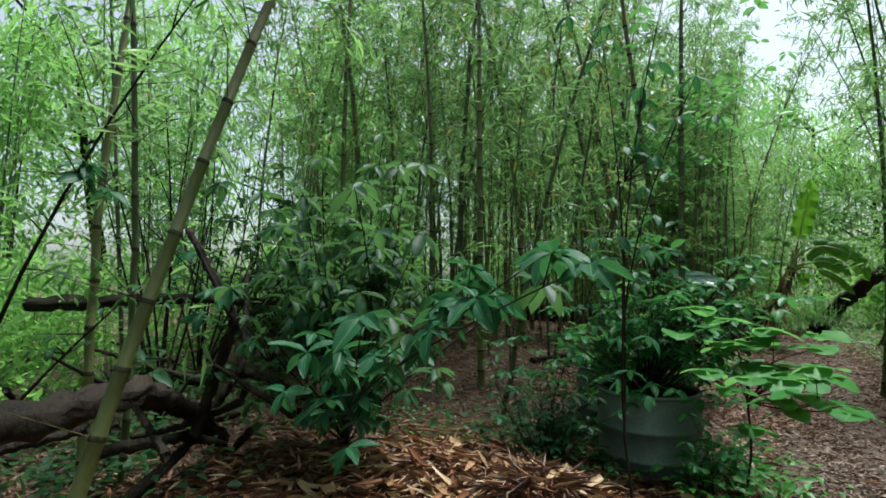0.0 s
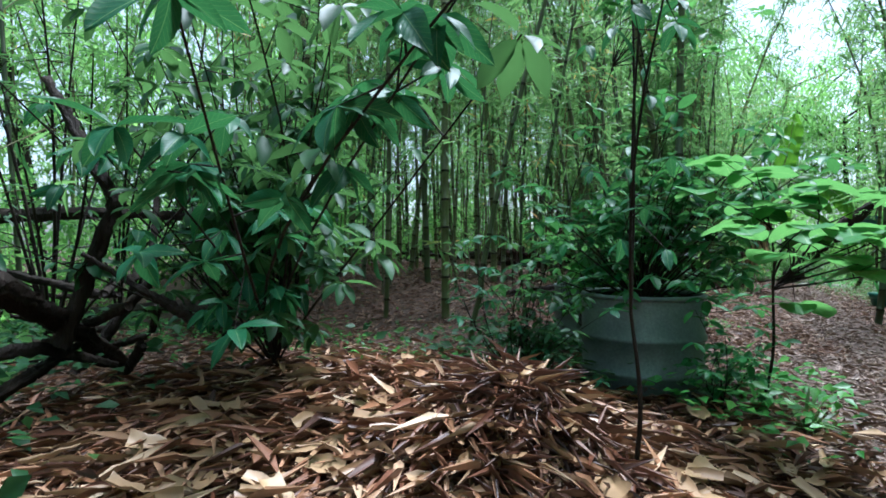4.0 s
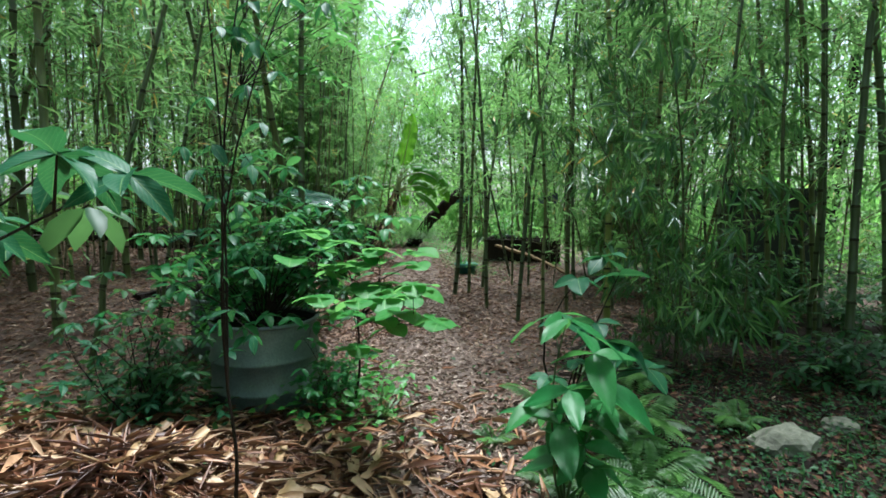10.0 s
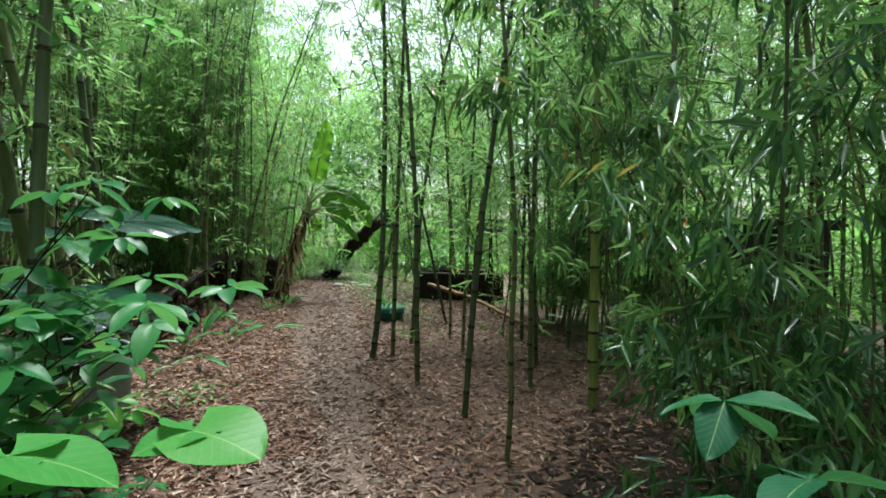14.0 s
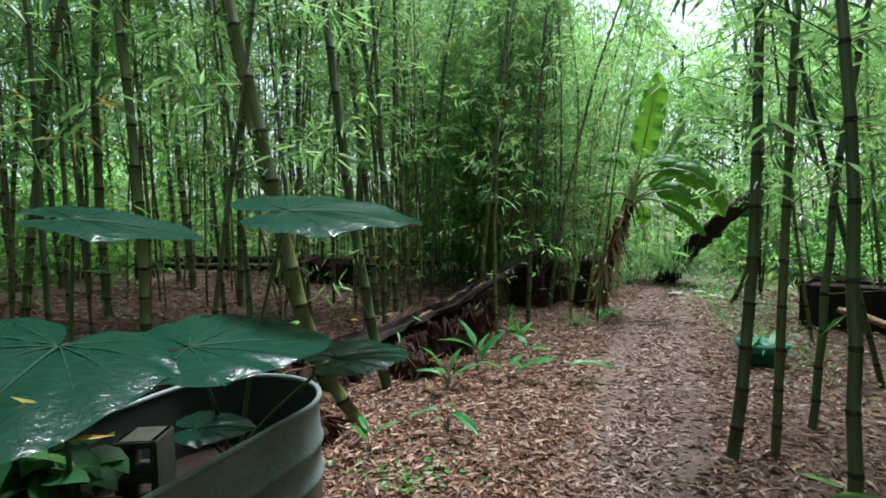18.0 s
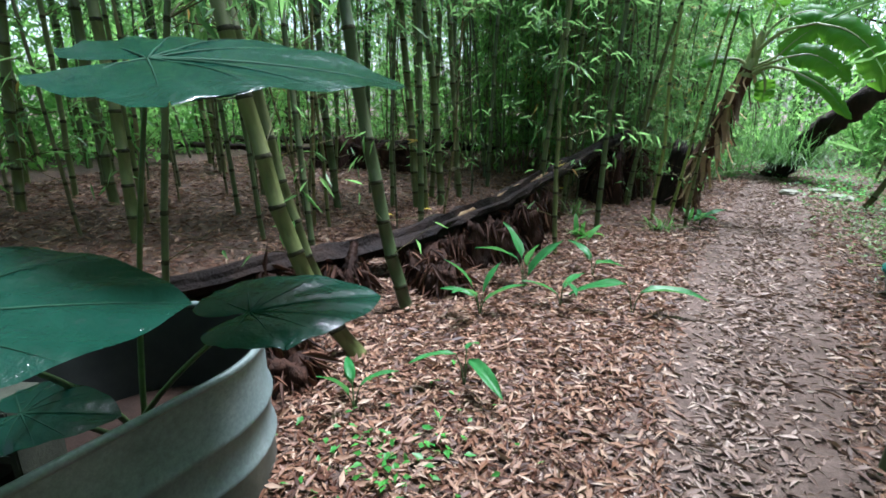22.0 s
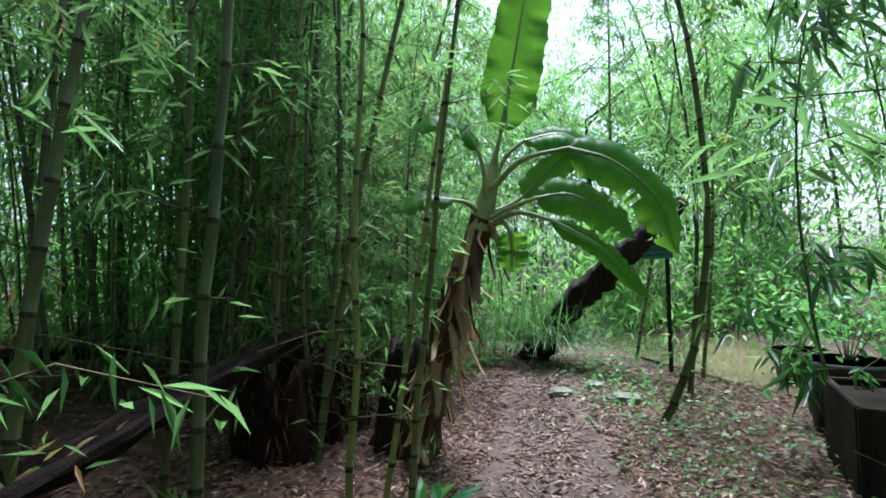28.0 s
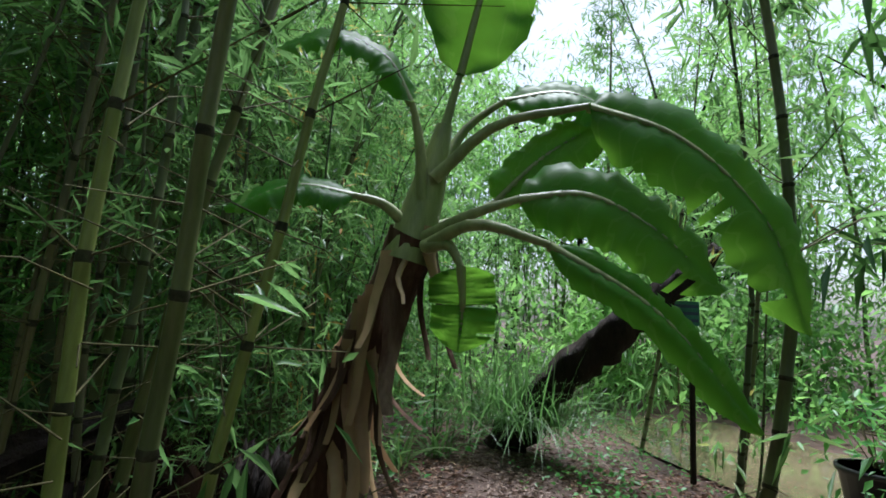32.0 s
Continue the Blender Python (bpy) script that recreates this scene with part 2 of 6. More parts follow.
for kind in ("culm", "old_culm"):
    vary(M[kind], [(0.0, (0.62, 0.72, 0.75)), (0.4, (1.0, 1.0, 1.0)), (0.75, (1.35, 1.15, 0.9)), (1.0, (1.6, 1.45, 1.35))])
M["fresh_culm"] = surface("fresh_culm", [(0.25, (0.12, 0.15, 0.03)), (0.5, (0.20, 0.23, 0.05)), (0.75, (0.28, 0.28, 0.085))], 3.0, (0.35, 0.55), bumps=0.05, stretch=(1, 1, 0.25))
M["node"] = surface("node", [(0.3, (0.014, 0.0154, 0.0084)), (0.7, (0.063, 0.0595, 0.035))], 20.0, (0.6, 0.8), bumps=0.1)
M["twig"] = surface("twig", [(0.3, (0.05, 0.05, 0.025)), (0.7, (0.16, 0.14, 0.06))], 6.0, bumps=0.0)
M["dark_bark"] = surface("dark_bark", [(0.3, (0.0126, 0.0098, 0.0084)), (0.6, (0.0294, 0.021, 0.0154)), (0.85, (0.0595, 0.042, 0.0294))], 5.0, (0.5, 0.85), bumps=0.9, fine=30.0, stretch=(1, 1, 0.3), dist=0.03)
M["rotten_wood"] = surface("rotten_wood", [(0.3, (0.0077, 0.004, 0.003)), (0.55, (0.0248, 0.011, 0.007)), (0.8, (0.055, 0.025, 0.015))], 6.0, (0.6, 0.9), bumps=0.9, fine=24.0, stretch=(1, 1, 0.22), dist=0.03)
M["wet_log"] = surface("wet_log", [(0.3, (0.006, 0.004, 0.004)), (0.55, (0.018, 0.011, 0.009)), (0.75, (0.045, 0.026, 0.018)), (0.9, (0.11, 0.065, 0.04))], 4.0, (0.5, 0.8), bumps=0.9, fine=26.0, stretch=(1, 1, 1), dist=0.03)
M["fibre"] = leaf_material("fibre", [(0.0, (0.016, 0.007, 0.0049)), (0.6, (0.056, 0.0231, 0.014)), (1.0, (0.128, 0.0595, 0.035))], 0.03, 0.7, (0.2, 0.1, 0.05), False, spec=0.2)
M["dirt_path"] = surface("dirt_path", [(0.3, (0.062, 0.0434, 0.0341)), (0.55, (0.118, 0.0837, 0.0682)), (0.8, (0.174, 0.127, 0.105))], 5.0, (0.75, 0.95), bumps=0.7, fine=55.0, dist=0.015)
# dark wet soil, taken lower still for the shade under the bamboo
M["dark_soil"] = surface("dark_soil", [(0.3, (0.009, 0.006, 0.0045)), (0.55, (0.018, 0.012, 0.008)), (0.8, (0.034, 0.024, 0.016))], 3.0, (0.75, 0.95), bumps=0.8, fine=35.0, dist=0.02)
# zinc darkened to carry the shade of leaves and rim inside the tanks
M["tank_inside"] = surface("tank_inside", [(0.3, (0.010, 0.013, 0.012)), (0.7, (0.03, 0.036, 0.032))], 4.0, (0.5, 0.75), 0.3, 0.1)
M["pale_wood"] = surface("pale_wood", [(0.3, (0.16, 0.10, 0.055)), (0.7, (0.33, 0.23, 0.13))], 5.0, (0.6, 0.85), bumps=0.4, stretch=(1, 1, 0.3))
M["zinc"] = surface("zinc", [(0.3, (0.10, 0.14, 0.135)), (0.55, (0.165, 0.205, 0.20)), (0.8, (0.26, 0.30, 0.285))], 3.5, (0.35, 0.6), 0.35, 0.08, 60.0)
M["stone"] = surface("stone", [(0.3, (0.10, 0.10, 0.075)), (0.55, (0.20, 0.20, 0.155)), (0.8, (0.32, 0.31, 0.26))], 5.0, (0.6, 0.9), bumps=0.6, fine=25.0, dist=0.02)
M["wet_concrete"] = surface("wet_concrete", [(0.3, (0.025, 0.028, 0.02)), (0.7, (0.06, 0.064, 0.046))], 7.0, (0.5, 0.8), bumps=0.4, fine=60.0)
M["soil"] = surface("soil", [(0.3, (0.00875, 0.005, 0.0035)), (0.7, (0.0225, 0.0125, 0.008))], 6.0, (0.7, 0.95), bumps=0.6, fine=40.0)
M["black_plastic"] = surface("black_plastic", [(0.3, (0.012, 0.012, 0.013)), (0.7, (0.03, 0.03, 0.032))], 6.0, (0.35, 0.6), bumps=0.05)
M["green_plastic"] = surface("green_plastic", [(0.3, (0.018, 0.126, 0.099)), (0.7, (0.036, 0.216, 0.162))], 4.0, (0.35, 0.6), bumps=0.05)
M["blue_plastic"] = surface("blue_plastic", [(0.3, (0.02, 0.035, 0.09)), (0.7, (0.035, 0.06, 0.15))], 4.0, (0.3, 0.5), bumps=0.05)
M["banana_sheath"] = surface("banana_sheath", [(0.25, (0.022, 0.011, 0.008)), (0.5, (0.085, 0.045, 0.03)), (0.8, (0.27, 0.19, 0.14))], 9.0, (0.55, 0.85), bumps=0.8, fine=22.0, stretch=(1, 1, 0.15), dist=0.02)
M["banana_stem"] = surface("banana_stem", [(0.3, (0.13, 0.17, 0.05)), (0.7, (0.30, 0.34, 0.14))], 6.0, (0.35, 0.55), bumps=0.1, stretch=(1, 1, 0.2))
M["stalk"] = surface("stalk", [(0.3, (0.03, 0.06, 0.018)), (0.7, (0.072, 0.12, 0.036))], 6.0, (0.35, 0.55), bumps=0.05)
M["white_paint"] = surface("white_paint", [(0.3, (0.55, 0.57, 0.55)), (0.7, (0.75, 0.76, 0.74))], 2.0, (0.5, 0.7), bumps=0.1)
M["shed_green"] = surface("shed_green", [(0.3, (0.28, 0.42, 0.38)), (0.7, (0.45, 0.58, 0.52))], 2.0, (0.5, 0.7), bumps=0.1)
M["thatch"] = surface("thatch", [(0.3, (0.07, 0.055, 0.04)), (0.7, (0.20, 0.16, 0.11))], 6.0, (0.7, 0.95), bumps=0.8, stretch=(1, 1, 0.2))
M["water"] = surface("water", [(0.3, (0.13, 0.10, 0.06)), (0.7, (0.22, 0.17, 0.10))], 1.5, (0.04, 0.10), bumps=0.03)
M["yellow_paint"] = surface("yellow_paint", [(0.3, (0.55, 0.45, 0.04)), (0.7, (0.7, 0.58, 0.08))], 3.0, bumps=0.05)
M["glass_dark"] = surface("glass_dark", [(0.3, (0.03, 0.04, 0.04)), (0.7, (0.06, 0.07, 0.07))], 2.0, (0.05, 0.12), bumps=0.0)


# ---- mesh tools ----
def fast_mesh(name, verts, faces, mat, smooth=False):
    """A mesh from an array of corners and an array of equal-sided faces."""
    v, f = np.asarray(verts, np.float32), np.asarray(faces, np.int32)
    me = bpy.data.meshes.new(name)
    me.vertices.add(len(v))
    me.vertices.foreach_set("co", v.ravel())
    k = f.shape[1]
    me.loops.add(f.size)
    me.loops.foreach_set("vertex_index", f.ravel())
    me.polygons.add(len(f))
    me.polygons.foreach_set("loop_start", np.arange(0, f.size, k, dtype=np.int32))
    me.polygons.foreach_set("loop_total", np.full(len(f), k, np.int32))
    if smooth:
        me.polygons.foreach_set("use_smooth", np.ones(len(f), bool))
    me.materials.append(mat)
    me.update(calc_edges=True)
    return me


class Geo:
    """Collects quads."""

    def __init__(self):
        self.v, self.f, self.n = [], [], 0

    def add(self, v, f):
        self.v.append(np.asarray(v, float))
        self.f.append(np.asarray(f, int) + self.n)
        self.n += len(v)
        return self

    def tube(self, pts, radii, sides=6, cap=False):
        pts, radii = np.asarray(pts, float), np.asarray(radii, float)
        d = np.gradient(pts, axis=0)
        d /= np.linalg.norm(d, axis=1)[:, None] + 1e-9
        ref = np.array([1.0, 0, 0]) if abs(d[0][2]) > 0.7 else np.array([0, 0, 1.0])
        s = np.cross(d, ref)
        s /= np.linalg.norm(s, axis=1)[:, None] + 1e-9
        u = np.cross(s, d)
        a = np.arange(sides) * 2 * np.pi / sides
        ring = np.cos(a)[None, :, None] * s[:, None] + np.sin(a)[None, :, None] * u[:, None]
        if radii.ndim == 1:
            radii = np.repeat(radii[:, None], sides, 1)
        v = (pts[:, None] + ring * radii[:, :, None]).reshape(-1, 3)
        n = len(pts)
        i, j = np.meshgrid(np.arange(n - 1), np.arange(sides), indexing="ij")
        k = (j + 1) % sides
        f = np.stack([i * sides + j, i * sides + k, (i + 1) * sides + k, (i + 1) * sides + j], -1).reshape(-1, 4)
        if cap:
            for base, c in ((0, pts[0]), ((n - 1) * sides, pts[-1])):
                m = len(v)
                v = np.vstack([v, [c]])
                f = np.vstack([f, [[base + q, base + (q + 1) % sides, m, m] for q in range(sides)]])
        return self.add(v, f)

    def mesh(self, name, mat, smooth=True):
        f = np.concatenate(self.f)
        tri = f[:, 2] == f[:, 3]
        if tri.any():
            me = bpy.data.meshes.new(name)
            me.from_pydata(np.concatenate(self.v).tolist(), [], [list(q[:3]) if t else list(q) for q, t in zip(f.tolist(), tri)])
            me.materials.append(mat)
            if smooth:
                me.polygons.foreach_set("use_smooth", np.ones(len(me.polygons), bool))
            return me
        return fast_mesh(name, np.concatenate(self.v), f, mat, smooth)


def unit(a):
    return a / (np.linalg.norm(a, axis=-1, keepdims=True) + 1e-9)


LEAF = np.array([(0, 0, 0), (0.38, -0.5, 0.0), (0.42, 0, -0.12), (0.38, 0.5, 0.0), (1, 0, -0.25)])
LEAF_F = np.array([(0, 1, 2), (0, 2, 3), (1, 4, 2), (2, 4, 3)])
OVAL = np.array([(0, 0, 0), (0.18, -0.36, 0.05), (0.18, 0, -0.03), (0.18, 0.36, 0.05), (0.5, -0.5, 0.03), (0.5, 0, -0.06), (0.5, 0.5, 0.03), (0.8, -0.34, -0.06), (0.8, 0, -0.12), (0.8, 0.34, -0.06), (1, 0, -0.22)])
OVAL_F = np.array([(0, 1, 2), (0, 2, 3), (1, 4, 5), (1, 5, 2), (2, 5, 6), (2, 6, 3), (4, 7, 8), (4, 8, 5), (5, 8, 9), (5, 9, 6), (7, 10, 8), (8, 10, 9)])
HEART = np.array([(0, 0, 0), (-0.13, -0.28, 0.0), (0.15, -0.5, 0.04), (0.2, 0, -0.04), (-0.13, 0.28, 0.0), (0.15, 0.5, 0.04), (0.55, -0.4, 0.0), (0.55, 0, -0.08), (0.55, 0.4, 0.0), (1, 0, -0.2)])
HEART_F = np.array([(0, 1, 2), (0, 2, 3), (0, 3, 5), (0, 5, 4), (2, 6, 7), (2, 7, 3), (3, 7, 8), (3, 8, 5), (6, 9, 7), (7, 9, 8)])
DIAMOND = np.array([(0, 0, 0), (0.4, -0.5, 0.03), (1, 0, -0.15), (0.4, 0.5, -0.03)])
DIAMOND_F = np.array([(0, 1, 2), (0, 2, 3)])


def leaf_cloud(pos, along, length, width, shape=(LEAF, LEAF_F), up=(0, 0, 1), tilt=0.4, rng=None):
    """Corners and triangles of leaves at pos that point along, tilted at random about their midribs."""
    t, f = shape
    pos, along = np.asarray(pos, float), unit(np.asarray(along, float))
    n = len(pos)
    ref = np.broadcast_to(np.asarray(up, float), (n, 3)) + rng.normal(0, tilt, (n, 3))
    side = unit(np.cross(along, ref))
    nor = np.cross(side, along)
    L, W = np.broadcast_to(length, n)[:, None, None], np.broadcast_to(width, n)[:, None, None]
    v = pos[:, None] + along[:, None] * (t[None, :, :1] * L) + side[:, None] * (t[None, :, 1:2] * W) + nor[:, None] * (t[None, :, 2:] * L)
    return v.reshape(-1, 3), (f[None] + (np.arange(n) * len(t))[:, None, None]).reshape(-1, 3)


def join(clouds):
    vs, fs, n = [], [], 0
    for v, f in clouds:
        vs.append(v), fs.append(f + n)
        n += len(v)
    return np.concatenate(vs), np.concatenate(fs)


def thing(name, m=None, label="", category="", group="", kind=""):
    e = new(name)
    e.empty_display_size = 0.1
    if m is not None:
        e.matrix_world = m
    return tagged(e, label, category, group, kind)


def part(name, me, material, parent, label="", kind=""):
    """One mesh object under a thing or a part. me: a mesh, or a bmesh with its material."""
    if isinstance(me, bmesh.types.BMesh):
        bm, me = me, bpy.data.meshes.new(name)
        bm.to_mesh(me), bm.free()
        me.materials.append(material)
    ob = new(name, me)
    ob.parent = parent
    return tagged(ob, label, "", "", kind)


def lone(name, me, m=None, label="", category="", group="", kind=""):
    ob = new(name, me)
    if m is not None:
        ob.matrix_world = m
    return tagged(ob, label, category, group, kind)


def box_bm(sx, sy, sz, bevel=0.01, at=(0, 0, 0)):
    bm = bmesh.new()
    bmesh.ops.create_cube(bm, size=1, matrix=Matrix.Translation(at) @ Matrix.Diagonal((sx, sy, sz, 1)))
    if bevel:
        bmesh.ops.bevel(bm, geom=bm.edges[:], offset=bevel, segments=2, affect="EDGES")
    return bm


# ---- lie of the land ----
def lift(x, y):
    """Height of the ground: flat along the path, rising beyond the fallen log, a litter mound near the start."""
    k = np.clip((y - 2.0) / 2.5, 0, 1)
    k = k * k * (3 - 2 * k)
    z = k * 0.75 * (1 - np.exp(-np.maximum(-x - 2.0, 0) * 0.33))
    z = z + 0.20 * np.exp(-((x + 2.7) ** 2 / 0.9 + (y - 0.1) ** 2 / 0.7))
    z = z + 0.12 * np.exp(-((x + 4.6) ** 2 / 3.0 + (y - 0.8) ** 2 / 1.5))
    z = z + 0.26 * np.exp(-((x + 1.95) ** 2 / 0.16 + (y + 0.25) ** 2 / 0.20))
    z = z - 0.10 * np.exp(-((x - 4.3) ** 2 / 2.2 + (y - 15.0) ** 2 / 6.0))
    return z


def path_mid(y):
    return np.interp(y, [-6, 0, 1, 3, 6, 9, 12, 14, 17, 21, 30], [-1.2, -0.42, -0.32, -0.12, 0.3, 0.7, 1.1, 1.45, 2.1, 3.2, 5.0])


def gz(x, y):
    return float(lift(np.float64(x), np.float64(y)))


def rough_height(x, y):
    return lift(x, y) + 0.012 * np.sin(x * 7.1 + 1.3 * np.sin(y * 3.3)) * np.sin(y * 6.3 + np.sin(x * 4.1))


# ---- ground ----
def ground():
    near = np.concatenate([np.linspace(-80, -9, 24)[:-1], np.linspace(-9, 7, 130), np.linspace(7, 80, 24)[1:]])
    ys = np.concatenate([np.linspace(-80, -6, 22)[:-1], np.linspace(-6, 22, 200), np.linspace(22, 90, 22)[1:]])
    x, y = np.meshgrid(near, ys, indexing="xy")
    z = rough_height(x, y)
    d = np.abs(x - path_mid(y))
    z = z - 0.02 * np.exp(-(d / 0.3) ** 2)
    nx, ny = len(near), len(ys)
    i, j = np.meshgrid(np.arange(nx - 1), np.arange(ny - 1), indexing="xy")
    f = np.stack([j * nx + i, j * nx + i + 1, (j + 1) * nx + i + 1, (j + 1) * nx + i], -1).reshape(-1, 4)
    m, nt, b = base_material("forest_floor")
    big, mid, fine = noise_tex(nt, 0.9), noise_tex(nt, 9.0, 6, 0.7), noise_tex(nt, 70.0, 4, 0.7)
    c = ramp(nt, mid, [(0.3, (0.028, 0.016, 0.010)), (0.5, (0.075, 0.042, 0.026)), (0.72, (0.17, 0.10, 0.062))])
    c = mixc(nt, c, ramp(nt, big, [(0.35, (0.6, 0.6, 0.62)), (0.65, (1.1, 1.0, 0.95))]), 0.8, "MULTIPLY")
    c = mixc(nt, c, ramp(nt, fine, [(0.3, (0.45, 0.45, 0.45)), (0.65, (1.1, 1.1, 1.1))]), 0.7, "MULTIPLY")
    nt.links.new(c, b.inputs["Base Color"])
    b.inputs["Roughness"].default_value = 0.85
    bump(nt, b, fine, 0.7, 0.02)
    me = fast_mesh("ground", np.stack([x.ravel(), y.ravel(), z.ravel()], -1), f, m, True)
    lone("ground", me, None, "brown leaf-strewn forest floor of the bamboo grove", "ground", "", "structure")


ground()


def strip(name, xs, ys, inside, up, mat, label):
    """A thin sheet over the ground wherever inside(x, y)."""
    x, y = np.meshgrid(xs, ys, indexing="xy")
    nx = len(xs)
    f = [(j * nx + i, j * nx + i + 1, (j + 1) * nx + i + 1, (j + 1) * nx + i) for j in range(len(ys) - 1) for i in range(nx - 1) if inside((xs[i] + xs[i + 1]) / 2, (ys[j] + ys[j + 1]) / 2)]
    z = rough_height(x, y) - 0.02 * np.exp(-((x - path_mid(y)) / 0.3) ** 2) + up
    lone(name, fast_mesh(name, np.stack([x.ravel(), y.ravel(), z.ravel()], -1), np.array(f), mat, True), None, label, "ground", "", "structure")


def on_path(x, y):
    half = 0.30 + 0.16 * min(max(y / 6, 0), 1) + 0.10 * math.sin(y * 2.3) * math.sin(y * 5.1 + 1) + 0.05 * math.sin(y * 13)
    return abs(x - float(path_mid(y))) < half


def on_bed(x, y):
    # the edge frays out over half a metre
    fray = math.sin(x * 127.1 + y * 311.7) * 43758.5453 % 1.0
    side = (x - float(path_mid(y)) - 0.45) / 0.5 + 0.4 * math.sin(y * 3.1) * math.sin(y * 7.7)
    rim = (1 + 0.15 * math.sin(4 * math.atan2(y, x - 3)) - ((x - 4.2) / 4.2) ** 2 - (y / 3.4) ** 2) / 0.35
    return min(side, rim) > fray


strip("path", np.arange(-1.6, 4.6, 0.075), np.arange(-6, 20, 0.075), on_path, 0.014, M["dirt_path"], "trodden bare earth of the narrow footpath")
strip("soil_bed", np.arange(0.2, 8.6, 0.07), np.arange(-4.2, 4.2, 0.07), on_bed, 0.016, M["dark_soil"], "dark damp bare soil beside the path, coloured darker still for shade")


def litter_mesh(name, x, y, lo, hi, wide, rng, lift_z=0.03, flat=0.22, mat="litter", shape=(LEAF, LEAF_F)):
    n = len(x)
    a = rng.uniform(0, 2 * np.pi, n)
    al = np.stack([np.cos(a), np.sin(a), rng.normal(0, flat, n)], -1)
    p = np.stack([x, y, rough_height(x, y) + rng.uniform(0.002, lift_z, n)], -1)
    L = rng.uniform(lo, hi, n)
    v, f = leaf_cloud(p, al, L, L * rng.uniform(wide * 0.6, wide * 1.3, n), shape, (0, 0, 1), 0.35, rng)
    return fast_mesh(name, v, f, M[mat])


def litter():
    rng = np.random.default_rng(5)
    # along the path: small, dense, trodden
    y = rng.uniform(-4.5, 18, 42000)
    x = path_mid(y) + rng.normal(0, 0.36 + 0.03 * np.clip(y, 0, 6), len(y))
    lone("path_litter", litter_mesh("path_litter", x, y, 0.04, 0.11, 0.24, rng, 0.018, 0.10, "path_chips"), None, "trodden pale bamboo leaf chips covering the footpath", "leaf litter", "", "stuff")
    x, y = rng.uniform(-7.0, 4.0, 190000), rng.uniform(-3.5, 14.5, 190000)
    keep = (x < -0.45 + path_mid(y)) | (x > path_mid(y) + 0.45) & (x < 4.2) & ((y > 2.5) | (rng.random(len(x)) < np.where((y > 0.6) | (x < path_mid(y) + 0.9), 0.5, 0.10)))
    x, y = np.append(x[keep], rng.uniform(-3.2, 0.0, 42000)), np.append(y[keep], rng.uniform(3.2, 9.5, 42000))
    lone("forest_litter", litter_mesh("forest_litter", x, y, 0.035, 0.105, 0.22, rng, 0.03, 0.22, "litter", (DIAMOND, DIAMOND_F)), None, "red-brown fallen bamboo leaves under the culms", "leaf litter", "", "stuff")
    # the mound of big pale sheaths near the start
    n = 12000
    x, y = rng.normal(-2.3, 1.1, n), rng.normal(-0.6, 0.95, n)
    lone("mulch_mound", litter_mesh("mulch_mound", x, y, 0.08, 0.29, 0.14, rng, 0.07, 0.22, "heap"), None, "loose heap of dry bamboo sheaths, leaves and red-brown shreds", "leaf litter", "", "stuff")
    x, y = rng.normal(-1.95, 0.22, 1300), rng.normal(-0.25, 0.24, 1300)
    lone("fibre_clump", litter_mesh("fibre_clump", x, y, 0.06, 0.22, 0.07, rng, 0.10, 0.45, "root_fibre"), None, "tangled red-brown root fibres on the heap", "root clump", "", "stuff")


litter()


def sheath_mesh(seed):
    """A dry culm sheath: a long curled strip with a ragged tip."""
    r = np.random.default_rng(seed)
    L, w, curl, bow = r.uniform(0.18, 0.36), r.uniform(0.02, 0.045), r.uniform(0.3, 1.1), r.uniform(-0.25, 0.35)
    v = []
    for t in np.linspace(0, 1, 7):
        half = w * (1 - 0.75 * t**2) * (1 + 0.12 * r.normal())
        for u in np.linspace(-1, 1, 5):
            v.append((half * math.sin(u * (0.6 + curl)), L * (t - 0.5), half * curl * (1 - math.cos(u * 1.3)) + bow * L * (t - 0.5) ** 2 + 0.004 * r.normal()))
    f = [(i * 5 + j, i * 5 + j + 1, i * 5 + j + 6, i * 5 + j + 5) for i in range(6) for j in range(4)]
    return fast_mesh("sheath", np.array(v), np.array(f), M["sheath"], True)


heap = thing("sheath_heap", Matrix.Translation((-2.1, -0.7, 0.0)), "loose curled tan bamboo sheaths strewn over the litter", "leaf litter")
SHEATHS = [sheath_mesh(400 + i) for i in range(8)]
r = random.Random(12)
for n in range(280):
    x, y = r.gauss(-2.1, 0.9), r.gauss(-0.75, 0.7)
    p = part("sheath", SHEATHS[n % 8], None, heap)
    p.matrix_local = Matrix.Translation((2.1, 0.7, 0)) @ pose(x, y, float(rough_height(x, y)) + r.uniform(0.03, 0.075), r.uniform(-14, 14), r.uniform(-35, 35), r.uniform(0, 360))


